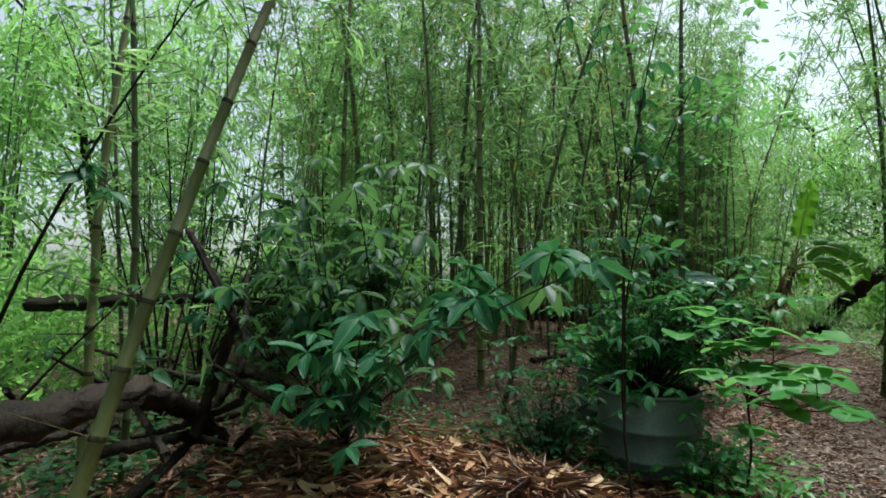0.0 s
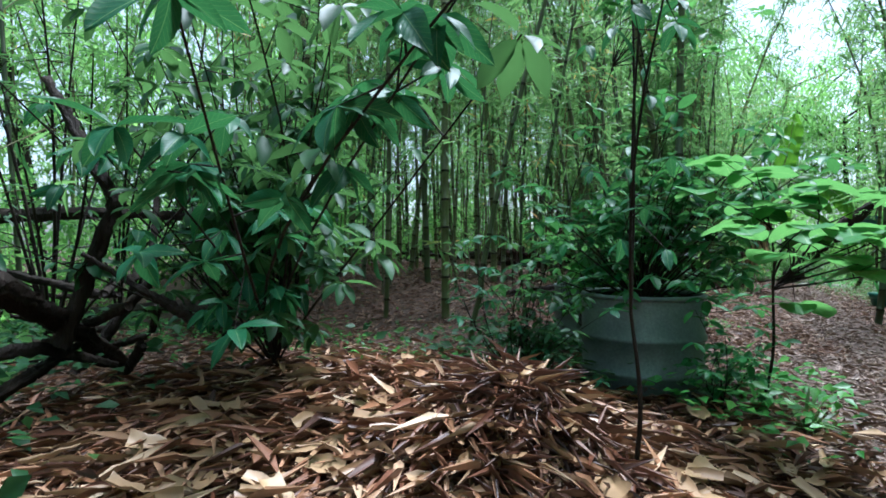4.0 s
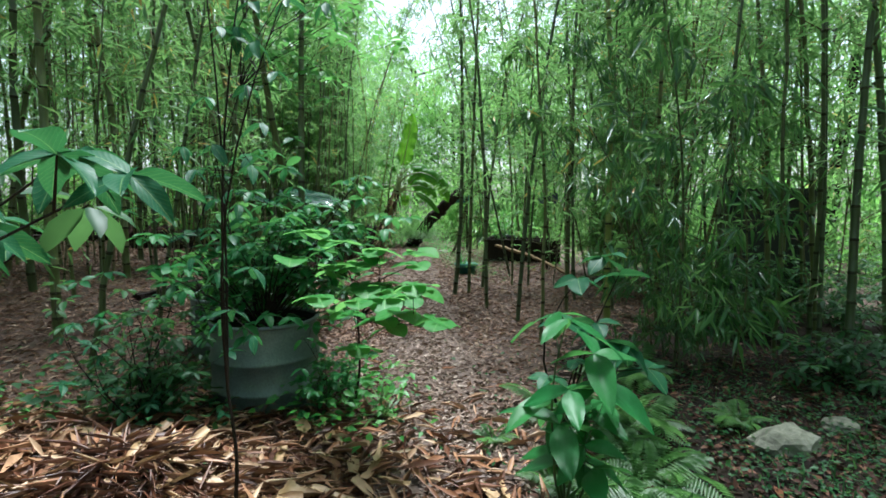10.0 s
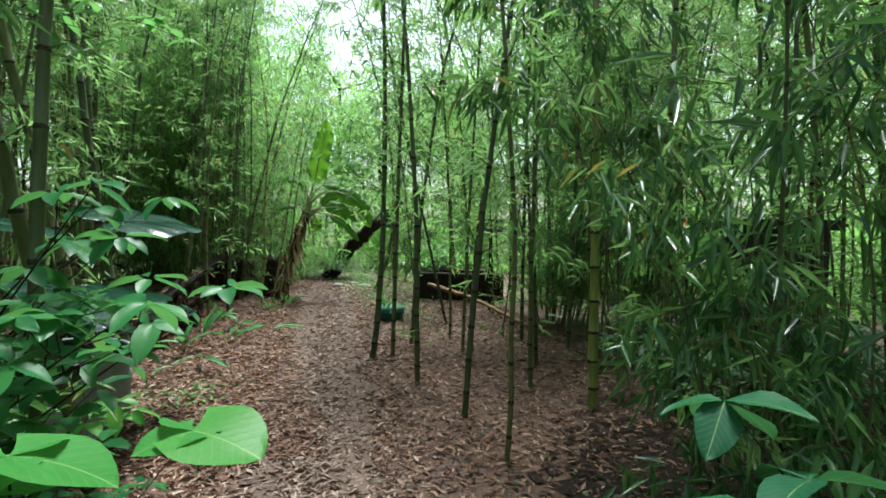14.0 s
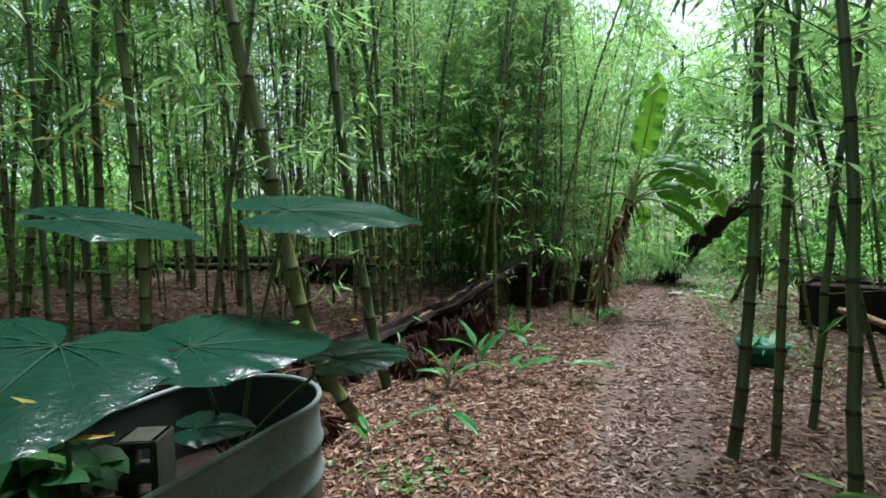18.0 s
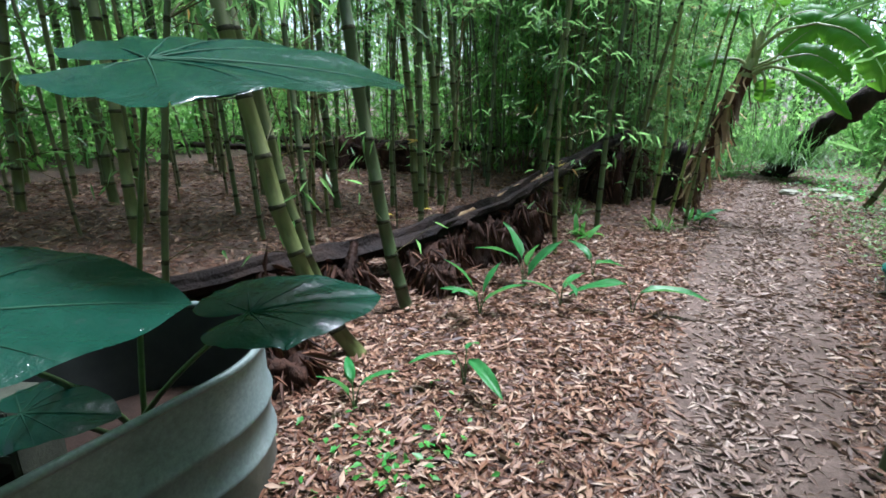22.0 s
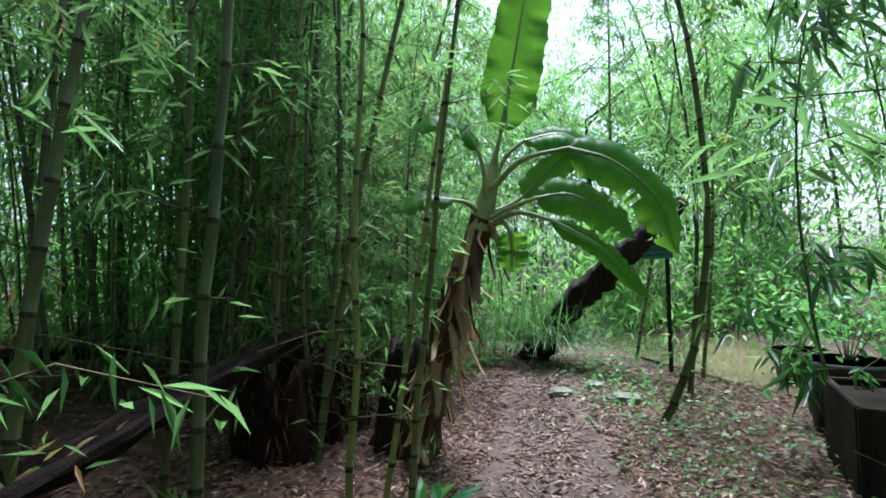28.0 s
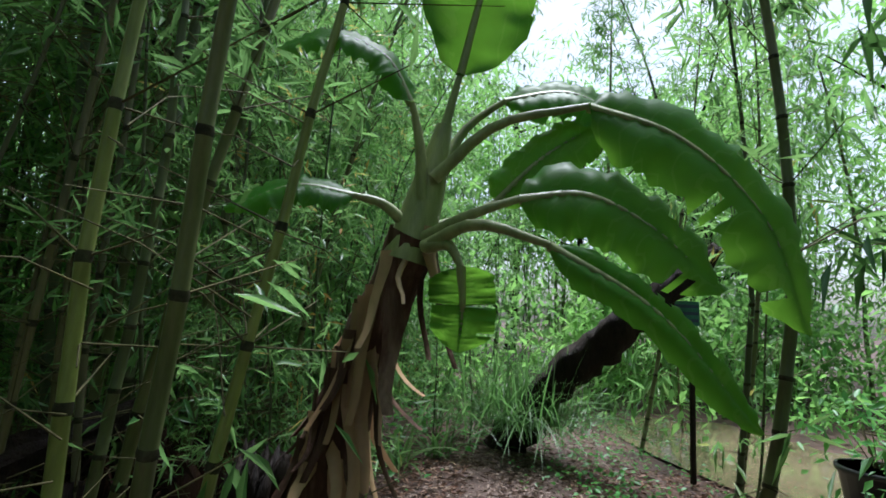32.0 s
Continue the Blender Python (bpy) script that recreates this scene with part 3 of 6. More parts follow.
# ---- bamboo ----
def bamboo_kind(seed, height, r0, bend, leaf_from, leaves_per=9, branch_len=(0.35, 1.0), leaf=(0.10, 0.19), mat="culm", dens=1.0, sides=8, shape=(LEAF, LEAF_F), hang=0.45, kick=0.0, reach=0.55, heading=None, twigs=(0, 3), blades="bamboo_leaf"):
    """Meshes of one culm: stem, node rings, branches and leaves; kick bows the foot outward toward a heading."""
    rng = np.random.default_rng(seed)
    z, zs = 0.0, [0.0]
    while z < height:
        z += 0.22 + 0.16 * min(z / 2.0, 1.0) * rng.uniform(0.8, 1.15)
        zs.append(z)
    zs = np.array(zs)
    s = zs / zs[-1]
    ang = rng.uniform(0, 2 * np.pi) if heading is None else radians(heading)
    off = kick * (1 - np.exp(-zs / reach)) + bend * s**2.2 + 0.01 * np.cumsum(rng.normal(0, 1, len(zs)))
    axis = np.stack([np.cos(ang) * off, np.sin(ang) * off, zs - 0.25 * bend * s**3], -1)
    rad = r0 * (1 - 0.82 * s**1.1)
    pts, rr = [], []
    for i, (p, r) in enumerate(zip(axis, rad)):
        up = np.array([0, 0, 1.0])
        for dz, k in ((-0.012, 1.0), (0.0, 1.13), (0.014, 0.98)):
            pts.append(p + up * dz)
            rr.append(r * k)
    culm = Geo().tube(pts, rr, sides).mesh("culm", M[mat])
    culm.materials.append(M["node"])
    ring = np.arange(len(culm.polygons)) // sides % 3
    culm.polygons.foreach_set("material_index", (ring < 2).astype(np.int32))
    br, lp, ld = Geo(), [], []
    for i in range(2, len(axis)):
        if axis[i][2] < leaf_from * rng.uniform(0.6, 1.2):
            for _ in range(rng.integers(*twigs) if axis[i][2] > 0.3 else 0):
                a = rng.uniform(0, 6.28)
                d = np.array([np.cos(a), np.sin(a), rng.uniform(-0.2, 0.7)]) * rng.uniform(0.15, 0.6)
                br.tube([axis[i], axis[i] + d], [0.0035, 0.0015], 3)
                if rng.random() < 1.8 / sum(twigs):
                    n = rng.integers(2, 6)
                    lp.append(axis[i] + d * rng.uniform(0.4, 1.05, (n, 1)) + rng.normal(0, 0.03, (n, 3)))
                    ld.append(rng.normal(0, 0.6, (n, 3)) + d + (0, 0, -0.4))
            continue
        for _ in range(rng.integers(1, 4)):
            a = rng.uniform(0, 6.28)
            d = unit(np.array([np.cos(a), np.sin(a), rng.uniform(0.2, 1.1)]))
            L = rng.uniform(*branch_len) * (1.15 - 0.5 * s[i])
            p1 = axis[i] + d * L * 0.55
            p2 = p1 + unit(d + (0, 0, -0.6)) * L * 0.45
            br.tube([axis[i], p1, p2], [0.005, 0.0035, 0.0015], 3)
            n = int(leaves_per * dens * rng.uniform(0.6, 1.5) * (1.3 if axis[i][2] > 4.2 else 1.0))
            t = rng.uniform(0.25, 1.05, n)[:, None]
            q = np.where(t < 0.55, axis[i] + (p1 - axis[i]) * t / 0.55, p1 + (p2 - p1) * (t - 0.55) / 0.45)
            lp.append(q + rng.normal(0, 0.05, (n, 3)))
            ld.append(d * 0.5 + rng.normal(0, 0.6, (n, 3)) - (0, 0, hang))
    lp, ld = np.concatenate(lp), np.concatenate(ld)
    L = rng.uniform(*leaf, len(lp))
    v, f = leaf_cloud(lp, ld, L, L * rng.uniform(0.11, 0.17, len(lp)), shape, rng=rng)
    return {"culm": culm, "twig_spray": br.mesh("twig_spray", M["twig"]), "foliage": fast_mesh("foliage", v, f, M[blades])}


def bamboo_from(kind, label, group):
    b = thing({"cane clump": "bamboo_cane", "dead canes": "dead_bamboo_cane", "young bamboo": "young_bamboo", "broad-leaved bamboo": "broad_leaved_bamboo"}.get(group, "bamboo"), None, label, "bamboo", group)
    part("culm", kind["culm"], None, b, "green culm with dark rings at the nodes")
    part("twig_spray", kind["twig_spray"], None, b, "thin side twigs", "stuff")
    part("foliage", kind["foliage"], None, b, "narrow green bamboo leaves", "stuff")
    return b


FAR = dict(sides=6, shape=(DIAMOND, DIAMOND_F))
THIN = [bamboo_kind(10 + i, 6.5 + 0.5 * i, 0.020 + 0.003 * i, 0.8 + 0.25 * i, 1.9, 16) for i in range(4)]
THICK = [bamboo_kind(30 + i, 8.0 + 0.4 * i, 0.036 + 0.004 * i, 0.9 + 0.35 * i, 2.5, 16) for i in range(4)]
THIN_F = [bamboo_kind(110 + i, 7.0 + 0.5 * i, 0.020 + 0.003 * i, 0.8 + 0.25 * i, 1.9, 22, (0.4, 1.2), (0.12, 0.22), **FAR) for i in range(4)]
THICK_F = [bamboo_kind(130 + i, 8.2 + 0.4 * i, 0.036 + 0.004 * i, 0.9 + 0.35 * i, 2.5, 22, (0.4, 1.2), (0.12, 0.22), **FAR) for i in range(4)]
LEAFY = [bamboo_kind(50 + i, 6.0 + 0.5 * i, 0.015 + 0.002 * i, 1.6 + 0.3 * i, 0.5, 22, (0.5, 1.3), (0.12, 0.22), **FAR) for i in range(4)]
BROAD = [bamboo_kind(150 + i, 4.2 + 0.5 * i, 0.013 + 0.002 * i, 1.5 + 0.2 * i, 0.35, 20, (0.5, 1.1), (0.17, 0.31), hang=0.95, blades=("broad_leaf", "bamboo_leaf", "broad_leaf")[i]) for i in range(3)]
SABRE = [bamboo_kind(210, 8.2, 0.052, 0.5, 2.6, 16, kick=0.34, heading=0), bamboo_kind(211, 8.0, 0.050, 0.4, 2.6, 16, kick=0.12, heading=0), bamboo_kind(212, 7.8, 0.046, 0.5, 2.6, 16, kick=0.2, heading=0)]
BOWED = [bamboo_kind(220, 7.0, 0.040, -1.9, 2.6, 12, (0.5, 1.2), (0.14, 0.24), kick=0.75, reach=1.3, heading=0), bamboo_kind(221, 7.5, 0.040, -1.2, 2.8, 14, kick=0.45, reach=1.2, heading=0)]
DRY = [bamboo_kind(230 + i, 6.2 + 0.4 * i, 0.014 + 0.002 * i, 0.9, 3.3, 14, mat="old_culm", twigs=(3, 8), **FAR) for i in range(4)]
FRESH = [bamboo_kind(240, 8.6, 0.046, 1.2, 2.5, 14, mat="fresh_culm")]
CANE = [bamboo_kind(190 + i, 5.0, 0.019, 0.5, 4.2, 16, mat="fresh_culm", twigs=(1, 4)) for i in range(2)] + [bamboo_kind(250, 6.0, 0.030, 0.5, 4.4, 14)]
SPRAY = [bamboo_kind(170 + i, 5.6, 0.030, 1.1, 2.0, 13, (0.5, 1.2), (0.14, 0.24)) for i in range(2)]
BROWN = [bamboo_kind(70 + i, 5.5 + 0.6 * i, 0.013, 1.0, 2.6, 12, mat="old_culm") for i in range(2)]
first = {}


def bamboo(kinds, idx, x, y, lean=0.0, toward=0.0, turn=None, size=1.0, label="green bamboo culm with dark node rings", group="bamboo grove"):
    """A culm rooted at x, y, leaning by so many degrees toward a heading (degrees from +x)."""
    key = (id(kinds), idx % len(kinds), label)
    m = Matrix.Translation((x, y, gz(x, y) - 0.03)) @ Matrix.Rotation(radians(lean), 4, Vector((-math.sin(radians(toward)), math.cos(radians(toward)), 0)))
    m = m @ Matrix.Rotation(radians(turn if turn is not None else (x * 137 + y * 71) * 13 % 360), 4, "Z") @ Matrix.Scale(size, 4)
    if key not in first:
        b = first[key] = bamboo_from(kinds[idx % len(kinds)], label, group)
        b.matrix_world = m
        return b
    b = copy_thing(first[key], Matrix())
    b.matrix_basis = m
    return b


# culms that the path passes, rooted one by one
for k, i, x, y, lean, toward, size in (
    (BOWED, 1, 0.80, 5.54, 2, 50, 1.0), (THIN, 3, 1.06, 4.5, 2, 60, 1.0), (THIN, 2, 1.17, 3.55, 6, 30, 1.1), (THIN, 0, 1.12, 2.7, 1, 300, 1.0),
    (THIN, 1, 2.0, 5.7, 4, 42, 1.0), (THIN, 0, 2.08, 6.4, 2, 90, 1.0), (FRESH, 0, 2.3, 3.4, 3, 40, 1.0),
    (THIN, 2, 2.09, 4.1, 2, 90, 1.0), (THIN, 1, 2.35, 6.3, 4, 0, 1.0), (THIN, 3, 1.1, 5.75, 1, 0, 1.0), (THIN, 3, 1.47, 6.3, 4, 58, 1.0), (THIN, 1, 2.55, 4.8, 3, 200, 1.1), (THIN, 2, 3.0, 6.0, 4, 240, 1.1), (THIN, 0, 2.75, 4.0, 3, 180, 1.1),
    (THICK, 2, -1.27, 2.85, 14, 225, 0.85), (THICK, 1, -1.35, 2.3, 3, 100, 0.9), (THIN, 3, -2.8, 6.5, 8, 150, 1.0), (THIN, 2, -1.15, 8.13, 5, 120, 0.9),
    (THICK, 3, -2.84, 9.1, 2, 150, 1.0), (THIN, 3, -2.88, 10.8, 2, 100, 1.2), (CANE, 2, -0.97, 9.42, 2, 60, 1.1), (THIN, 3, -2.52, 7.94, 3, 70, 1.2),
    (THIN, 3, -2.9, 8.8, 4, 130, 1.2), (THIN, 1, -1.54, 10.2, 5, 60, 1.2), (THICK, 2, -2.88, 9.75, 5, 183, 0.95), (THIN, 1, -3.25, 8.55, 4, 54, 1.2),
    (THIN, 0, -2.85, 12.9, 3, 30, 1.2), (THIN, 3, -3.14, 10.2, 3, 176, 1.2), (THICK, 1, -1.64, 9.12, 6, 25, 0.85), (THICK, 2, -3.11, 9.35, 5, 20, 0.85), (THIN, 1, -0.91, 11.6, 5, 23, 1.1),
    (THICK, 0, -0.79, 10.95, 7, 40, 0.75), (THIN, 3, -0.87, 11.2, 8, 30, 1.1), (THICK, 1, -1.64, 12.3, 9, -15, 0.95), (THICK, 2, -2.0, 12.6, 8, -15, 0.9), (THICK, 3, -2.5, 13.0, 8, -10, 0.9),
    (CANE, 0, -0.40, 10.21, 5, 40, 1.3), (CANE, 1, -0.2, 10.35, 9, 20, 1.15), (CANE, 2, -0.02, 9.9, 6, -49, 0.7), (THIN, 0, 2.6, 12.3, 8, -60, 0.5), (THIN, 2, 3.1, 15.2, 12, 10, 1.0), (SPRAY, 1, 2.9, 12.95, 8, -60, 0.9), (SPRAY, 0, 3.45, 13.8, 8, -10, 0.9),
    (THICK, 1, 3.31, 1.05, 3, 60, 0.95), (THICK, 3, 4.33, 1.5, 3, 100, 0.9), (THIN, 3, 3.9, 2.5, 3, 200, 1.1), (THIN, 3, 4.1, 0.2, 6, 160, 1.2), (THIN, 1, 4.9, 1.7, 4, 60, 1.2), (THIN, 0, 3.7, 1.7, 4, 60, 1.2), (THIN, 3, 5.8, 2.6, 5, 130, 1.2), (THIN, 1, 4.6, 3.3, 4, 120, 1.1), (THIN, 2, 5.0, 3.5, 3, 30, 1.1), (THIN, 0, 4.85, 3.0, 6, 200, 1.1), (BROWN, 0, 4.3, 3.4, 8, 60, 1.0), (BROWN, 1, 5.2, 3.2, 9, 170, 1.0), (THIN_F, 0, 2.9, 2.2, 3, 80, 1.1), (THIN_F, 1, 3.6, 2.9, 3, 60, 1.1), (THIN_F, 2, 2.75, 3.0, 4, 200, 1.1), (THIN_F, 3, 4.2, 2.2, 3, 130, 1.1), (THIN_F, 0, 3.1, 1.6, 4, 250, 1.05), (THIN_F, 2, 3.8, 1.9, 4, 250, 1.05), (LEAFY, 3, 6.3, 3.6, 6, 20, 0.7),
    (THICK, 1, -3.06, -2.29, 18, 88, 0.8), (THIN, 3, -5.0, -1.0, 6, 160, 1.2), (THIN, 2, -4.9, -0.75, 2, 20, 1.1),
):
    bamboo(k, i, x, y, lean, toward, None, size)

# stout culms with a bowed foot beside the log and by the pond
for k, i, x, y, lean, toward in ((SABRE, 0, -1.74, 5.56, 8, 202), (SABRE, 1, -1.8, 6.3, 5, 202), (SABRE, 2, -2.2, 6.0, 9, 205), (BOWED, 0, 2.1, 11.8, 1, 0)):
    bamboo(k, i, x, y, lean, toward, toward, 1.0)

# the grove to the left, beyond the log
rng = random.Random(4)
spots = []


def scatter(n, area, gap, keep_off=None):
    out, tries = [], 0
    while len(out) < n and tries < 6000:
        tries += 1
        x, y = rng.uniform(area[0], area[1]), rng.uniform(area[2], area[3])
        if any((x - a) ** 2 + (y - b) ** 2 < gap * gap for a, b in spots):
            continue
        if abs(x - float(path_mid(y))) < 1.1 or keep_off and keep_off(x, y):
            continue
        spots.append((x, y))
        out.append((x, y))
    return out


def grove(n, area, gap, kinds, keep_off=None, lean=6, size=(0.9, 1.2), toward=(0, 360)):
    for x, y in scatter(n, area, gap, keep_off):
        bamboo(rng.choice(kinds), rng.randrange(4), x, y, rng.uniform(0, lean), rng.uniform(*toward), None, rng.uniform(*size))


grove(62, (-9, -3.0, 6.5, 18), 0.42, (THIN_F, THIN_F, THICK_F, BROWN), lambda x, y: (x + 4.7) ** 2 + (y - 10.2) ** 2 < 1.5)
grove(20, (-4.2, -0.9, 12.6, 19), 0.4, (THIN_F, LEAFY, LEAFY), None, 6, (0.9, 1.2), (-60, 60))
grove(38, (-9, -2.4, 2.6, 8.5), 0.5, (THIN_F, THIN_F, BROWN, THICK_F), lambda x, y: y > 4.5 and x > -4.0 or x > -3.2)
grove(14, (-16, -7.0, -3, 20), 0.8, (THIN_F, LEAFY, THICK_F), None, 6, (1.0, 1.3))
# right of the path and ahead
grove(22, (2.3, 6.9, 2.8, 11), 0.5, (THIN_F, THIN_F, THIN_F, BROWN), lambda x, y: x < 3.2 and y > 6.5 or y < 4 and x < 4.2, 7)
grove(20, (3, 12.5, -3, 24), 0.9, (THIN_F, LEAFY, THICK_F), lambda x, y: x < 8.5 and 11 < y < 19 or x < 8 and y < 3.2, 7, (1.0, 1.3))
grove(16, (-12, 9, 18.5, 30), 1.0, (THIN_F, LEAFY, THICK_F), lambda x, y: -0.5 < x < 6, 7, (1.0, 1.3))
# dead and half-bare canes that brown the depth of the grove
for n, (count, area) in enumerate(((34, (-7.5, -2.6, 7.2, 15)), (10, (-4.5, -1.0, 12.2, 15)), (14, (-7.5, -3.4, 2.5, 7)), (10, (2.4, 6.0, 4.5, 9.5)), (9, (-2.4, -0.7, 10.9, 12.6)))):
    for q in range(count):
        bamboo(DRY, q, rng.uniform(*area[:2]), rng.uniform(*area[2:]), rng.uniform(0, 10), rng.uniform(0, 360), None, rng.uniform(0.8, 1.15), "thin dead bamboo cane with bare brown side twigs", "dead canes")
# the clump of many thin dark canes beside the path
for q in range(22):
    a, r = rng.uniform(0, 6.28), rng.uniform(0, 0.55)
    bamboo(LEAFY, q, 4.2 + r * math.cos(a), 7.1 + r * math.sin(a), 6 + 22 * r, math.degrees(a), None, rng.uniform(0.7, 1.0), "thin dark leaning bamboo cane in a tight clump", "cane clump")
for q in range(20):
    a, r = rng.uniform(0, 6.28), rng.uniform(0, 0.5)
    bamboo(DRY, q, 4.45 + r * math.cos(a), 5.3 + r * math.sin(a), 3 + 20 * r, math.degrees(a), None, rng.uniform(0.7, 1.0), "thin dark leaning bamboo cane in a tight clump", "cane clump")
for q, (x, y) in enumerate(((-0.55, 11.75), (-0.35, 12.0), (-0.75, 12.1), (-0.15, 12.3), (-0.5, 12.4), (0.1, 12.6), (-0.62, 11.5), (0.65, 15.0), (0.9, 15.6), (1.2, 15.9), (0.7, 15.8), (1.1, 15.2), (1.35, 16.4), (0.5, 16.2))):
    bamboo(LEAFY, q, x, y, 4 + q, 40 * q, None, 0.45 + 0.05 * (q % 7), "leafy young bamboo in a dark thicket", "young bamboo")
for q in range(11):
    bamboo(THICK_F, q, rng.uniform(-4.2, -0.9), rng.uniform(11.8, 17), rng.uniform(0, 7), rng.uniform(0, 360), None, rng.uniform(0.9, 1.15))
for q in range(9):
    bamboo(THIN_F, q, rng.uniform(3.4, 6.6), rng.uniform(-2.6, 0.6), rng.uniform(2, 9), rng.uniform(120, 240), None, rng.uniform(0.9, 1.1))
# broad-leaved bamboo that hangs over the path
for q, (x, y, lean, toward, size) in enumerate(((1.75, 1.55, 6, 190, 0.62), (2.0, 1.75, 6, 160, 0.75), (2.15, 1.45, 8, 100, 0.7), (1.85, 1.3, 9, 200, 0.55), (2.35, 1.75, 6, 20, 0.9), (1.95, 1.55, 4, 300, 0.85), (2.45, 1.4, 8, 330, 0.8), (4.2, 5.2, 8, 210, 0.6), (4.5, 5.5, 8, 120, 0.6), (3.2, 11.0, 12, 150, 1.1), (4.3, 16.6, 10, 200, 1.2))):
    bamboo(BROAD, q, x, y, lean, toward, None, size, "bamboo with broad drooping wet leaves", "broad-leaved bamboo")
# culms that arch over the path
for q, (x, y, lean, toward) in enumerate(((2.4, 9.0, 9, 180), (2.4, 7.4, 14, 185), (-0.7, 13.2, 9, 0), (-0.4, 16.5, 8, 0), (-2.7, 5.0, 8, 20), (-3.0, 3.6, 9, 0), (-3.2, 2.4, 10, 10))):
    bamboo(THIN_F, q, x, y, lean, toward, None, 1.1)
# the dark leafy thicket beside the banana
for q in range(34):
    x, y = (rng.uniform(-3.2, -0.8), rng.uniform(12.6, 15.5)) if q < 22 else (rng.uniform(-1.0, 0.3), rng.uniform(14.3, 16.5))
    bamboo(LEAFY, q, x, y, rng.uniform(2, 14), rng.uniform(-120, 60), None, rng.uniform(0.55, 0.9), "leafy young bamboo in a dark thicket", "young bamboo")


# ---- far clumps of bamboo that close the view ----
def clump_kind(seed, culms, height, leaves):
    rng = np.random.default_rng(seed)
    g, lp, ld = Geo(), [], []
    for _ in range(culms):
        a, r0 = rng.uniform(0, 6.28), rng.uniform(0.1, 1.3)
        h = height * rng.uniform(0.7, 1.05)
        z = np.linspace(0, h, 9)
        out = r0 + 1.9 * rng.uniform(0.2, 1) * (z / h) ** 2.2
        ax = np.stack([np.cos(a) * out, np.sin(a) * out, z], -1)
        g.tube(ax, 0.028 * (1.05 - z / h), 5)
        t = rng.uniform(0.06, 1, leaves) ** 0.85
        k = np.stack([np.interp(t * h, z, ax[:, i]) for i in range(3)], -1)
        spread = (0.35 + 0.5 * np.sin(np.pi * np.clip(t, 0, 1)))[:, None]
        knot = rng.integers(0, 40, leaves)
        jit = rng.normal(0, 1, (40, 3))[knot]
        lp.append(k + jit * spread * 0.8 + rng.normal(0, 0.16, (leaves, 3)))
        ld.append(jit * 0.4 + rng.normal(0, 0.7, (leaves, 3)) + (0, 0, -0.6))
    lp, ld = np.concatenate(lp), np.concatenate(ld)
    lp[:, 2] = np.maximum(lp[:, 2], 0.1)
    L = rng.uniform(0.20, 0.38, len(lp))
    v, f = leaf_cloud(lp, ld, L, L * 0.2, (DIAMOND, DIAMOND_F), rng=rng)
    return {"culm_stand": g.mesh("culm_stand", M["culm"]), "foliage": fast_mesh("foliage", v, f, M["tree_leaf"])}


CLUMPS = [clump_kind(200 + i, 12, 9 + i, 340) for i in range(3)]
clump_first = {}


def clump(n, x, y, s):
    k = n % 3
    m = pose(x, y, gz(x, y) - 0.05, 0, 0, n * 77) @ Matrix.Scale(s, 4)
    if k not in clump_first:
        c = clump_first[k] = thing("bamboo_clump", m, "tall spreading clump of far green bamboo", "bamboo", "far bamboo clumps")
        part("culm_stand", CLUMPS[k]["culm_stand"], None, c, "", "stuff")
        part("foliage", CLUMPS[k]["foliage"], None, c, "", "stuff")
    else:
        copy_thing(clump_first[k], Matrix()).matrix_basis = m


ring = []
for n in range(46):
    a = 2 * math.pi * n / 46 + rng.uniform(-0.05, 0.05)
    r = rng.uniform(13, 17) if n % 2 else rng.uniform(18, 23)
    ring.append((0.5 + r * math.cos(a), 7 + (r + 3) * math.sin(a), rng.uniform(0.85, 1.2)))
for n, (x, y, s) in enumerate(ring):
    if not (x > 6 and -3 < y < 4 and x < 14) and math.hypot(x + 0.5, y + 4) > 7 and not (-1.5 < x < 6 and y > 15):
        clump(n, x, y, s)


for n, (x, y, s) in enumerate(((-2.2, 16.4, 0.8), (-4.6, 16.6, 0.85), (-0.8, 18.4, 0.8), (-2.3, 13.4, 0.6), (-3.6, 12.4, 0.6), (-1.0, 14.9, 0.7), (-1.7, 19.6, 0.95), (-0.7, 22.0, 0.95), (-2.8, 21.5, 1.0), (1.2, 27.5, 1.05), (3.0, 27.0, 1.1), (4.8, 25.5, 1.0))):
    clump(n + 1, x, y, s)


# ---- low undergrowth that hides the far ground ----
def thicket_kind(seed, width, height, leaves):
    rng = np.random.default_rng(seed)
    k = 90
    c = np.stack([rng.normal(0, width / 2, k), rng.normal(0, width / 2, k), height * rng.uniform(0.02, 1, k) ** 1.3], -1)
    p = c[rng.integers(0, k, leaves)] + rng.normal(0, 0.2, (leaves, 3))
    p[:, 2] = np.abs(p[:, 2])
    L = rng.uniform(0.10, 0.22, leaves)
    v, f = leaf_cloud(p, rng.normal(0, 1, (leaves, 3)) + (0, 0, -0.2), L, L * 0.38, (DIAMOND, DIAMOND_F), rng=rng)
    g = Geo()
    for q in c[:26]:
        g.tube([(q[0] * 0.5, q[1] * 0.5, -0.05), q * (0.8, 0.8, 0.5), q], [0.012, 0.008, 0.003], 4)
    return {"foliage": fast_mesh("foliage", v, f, M["tree_leaf"]), "twig_spray": g.mesh("twig_spray", M["twig"])}


THICKETS = [thicket_kind(300 + i, 2.2, 2.0 + 0.4 * i, 2200) for i in range(3)]
thicket_first = {}


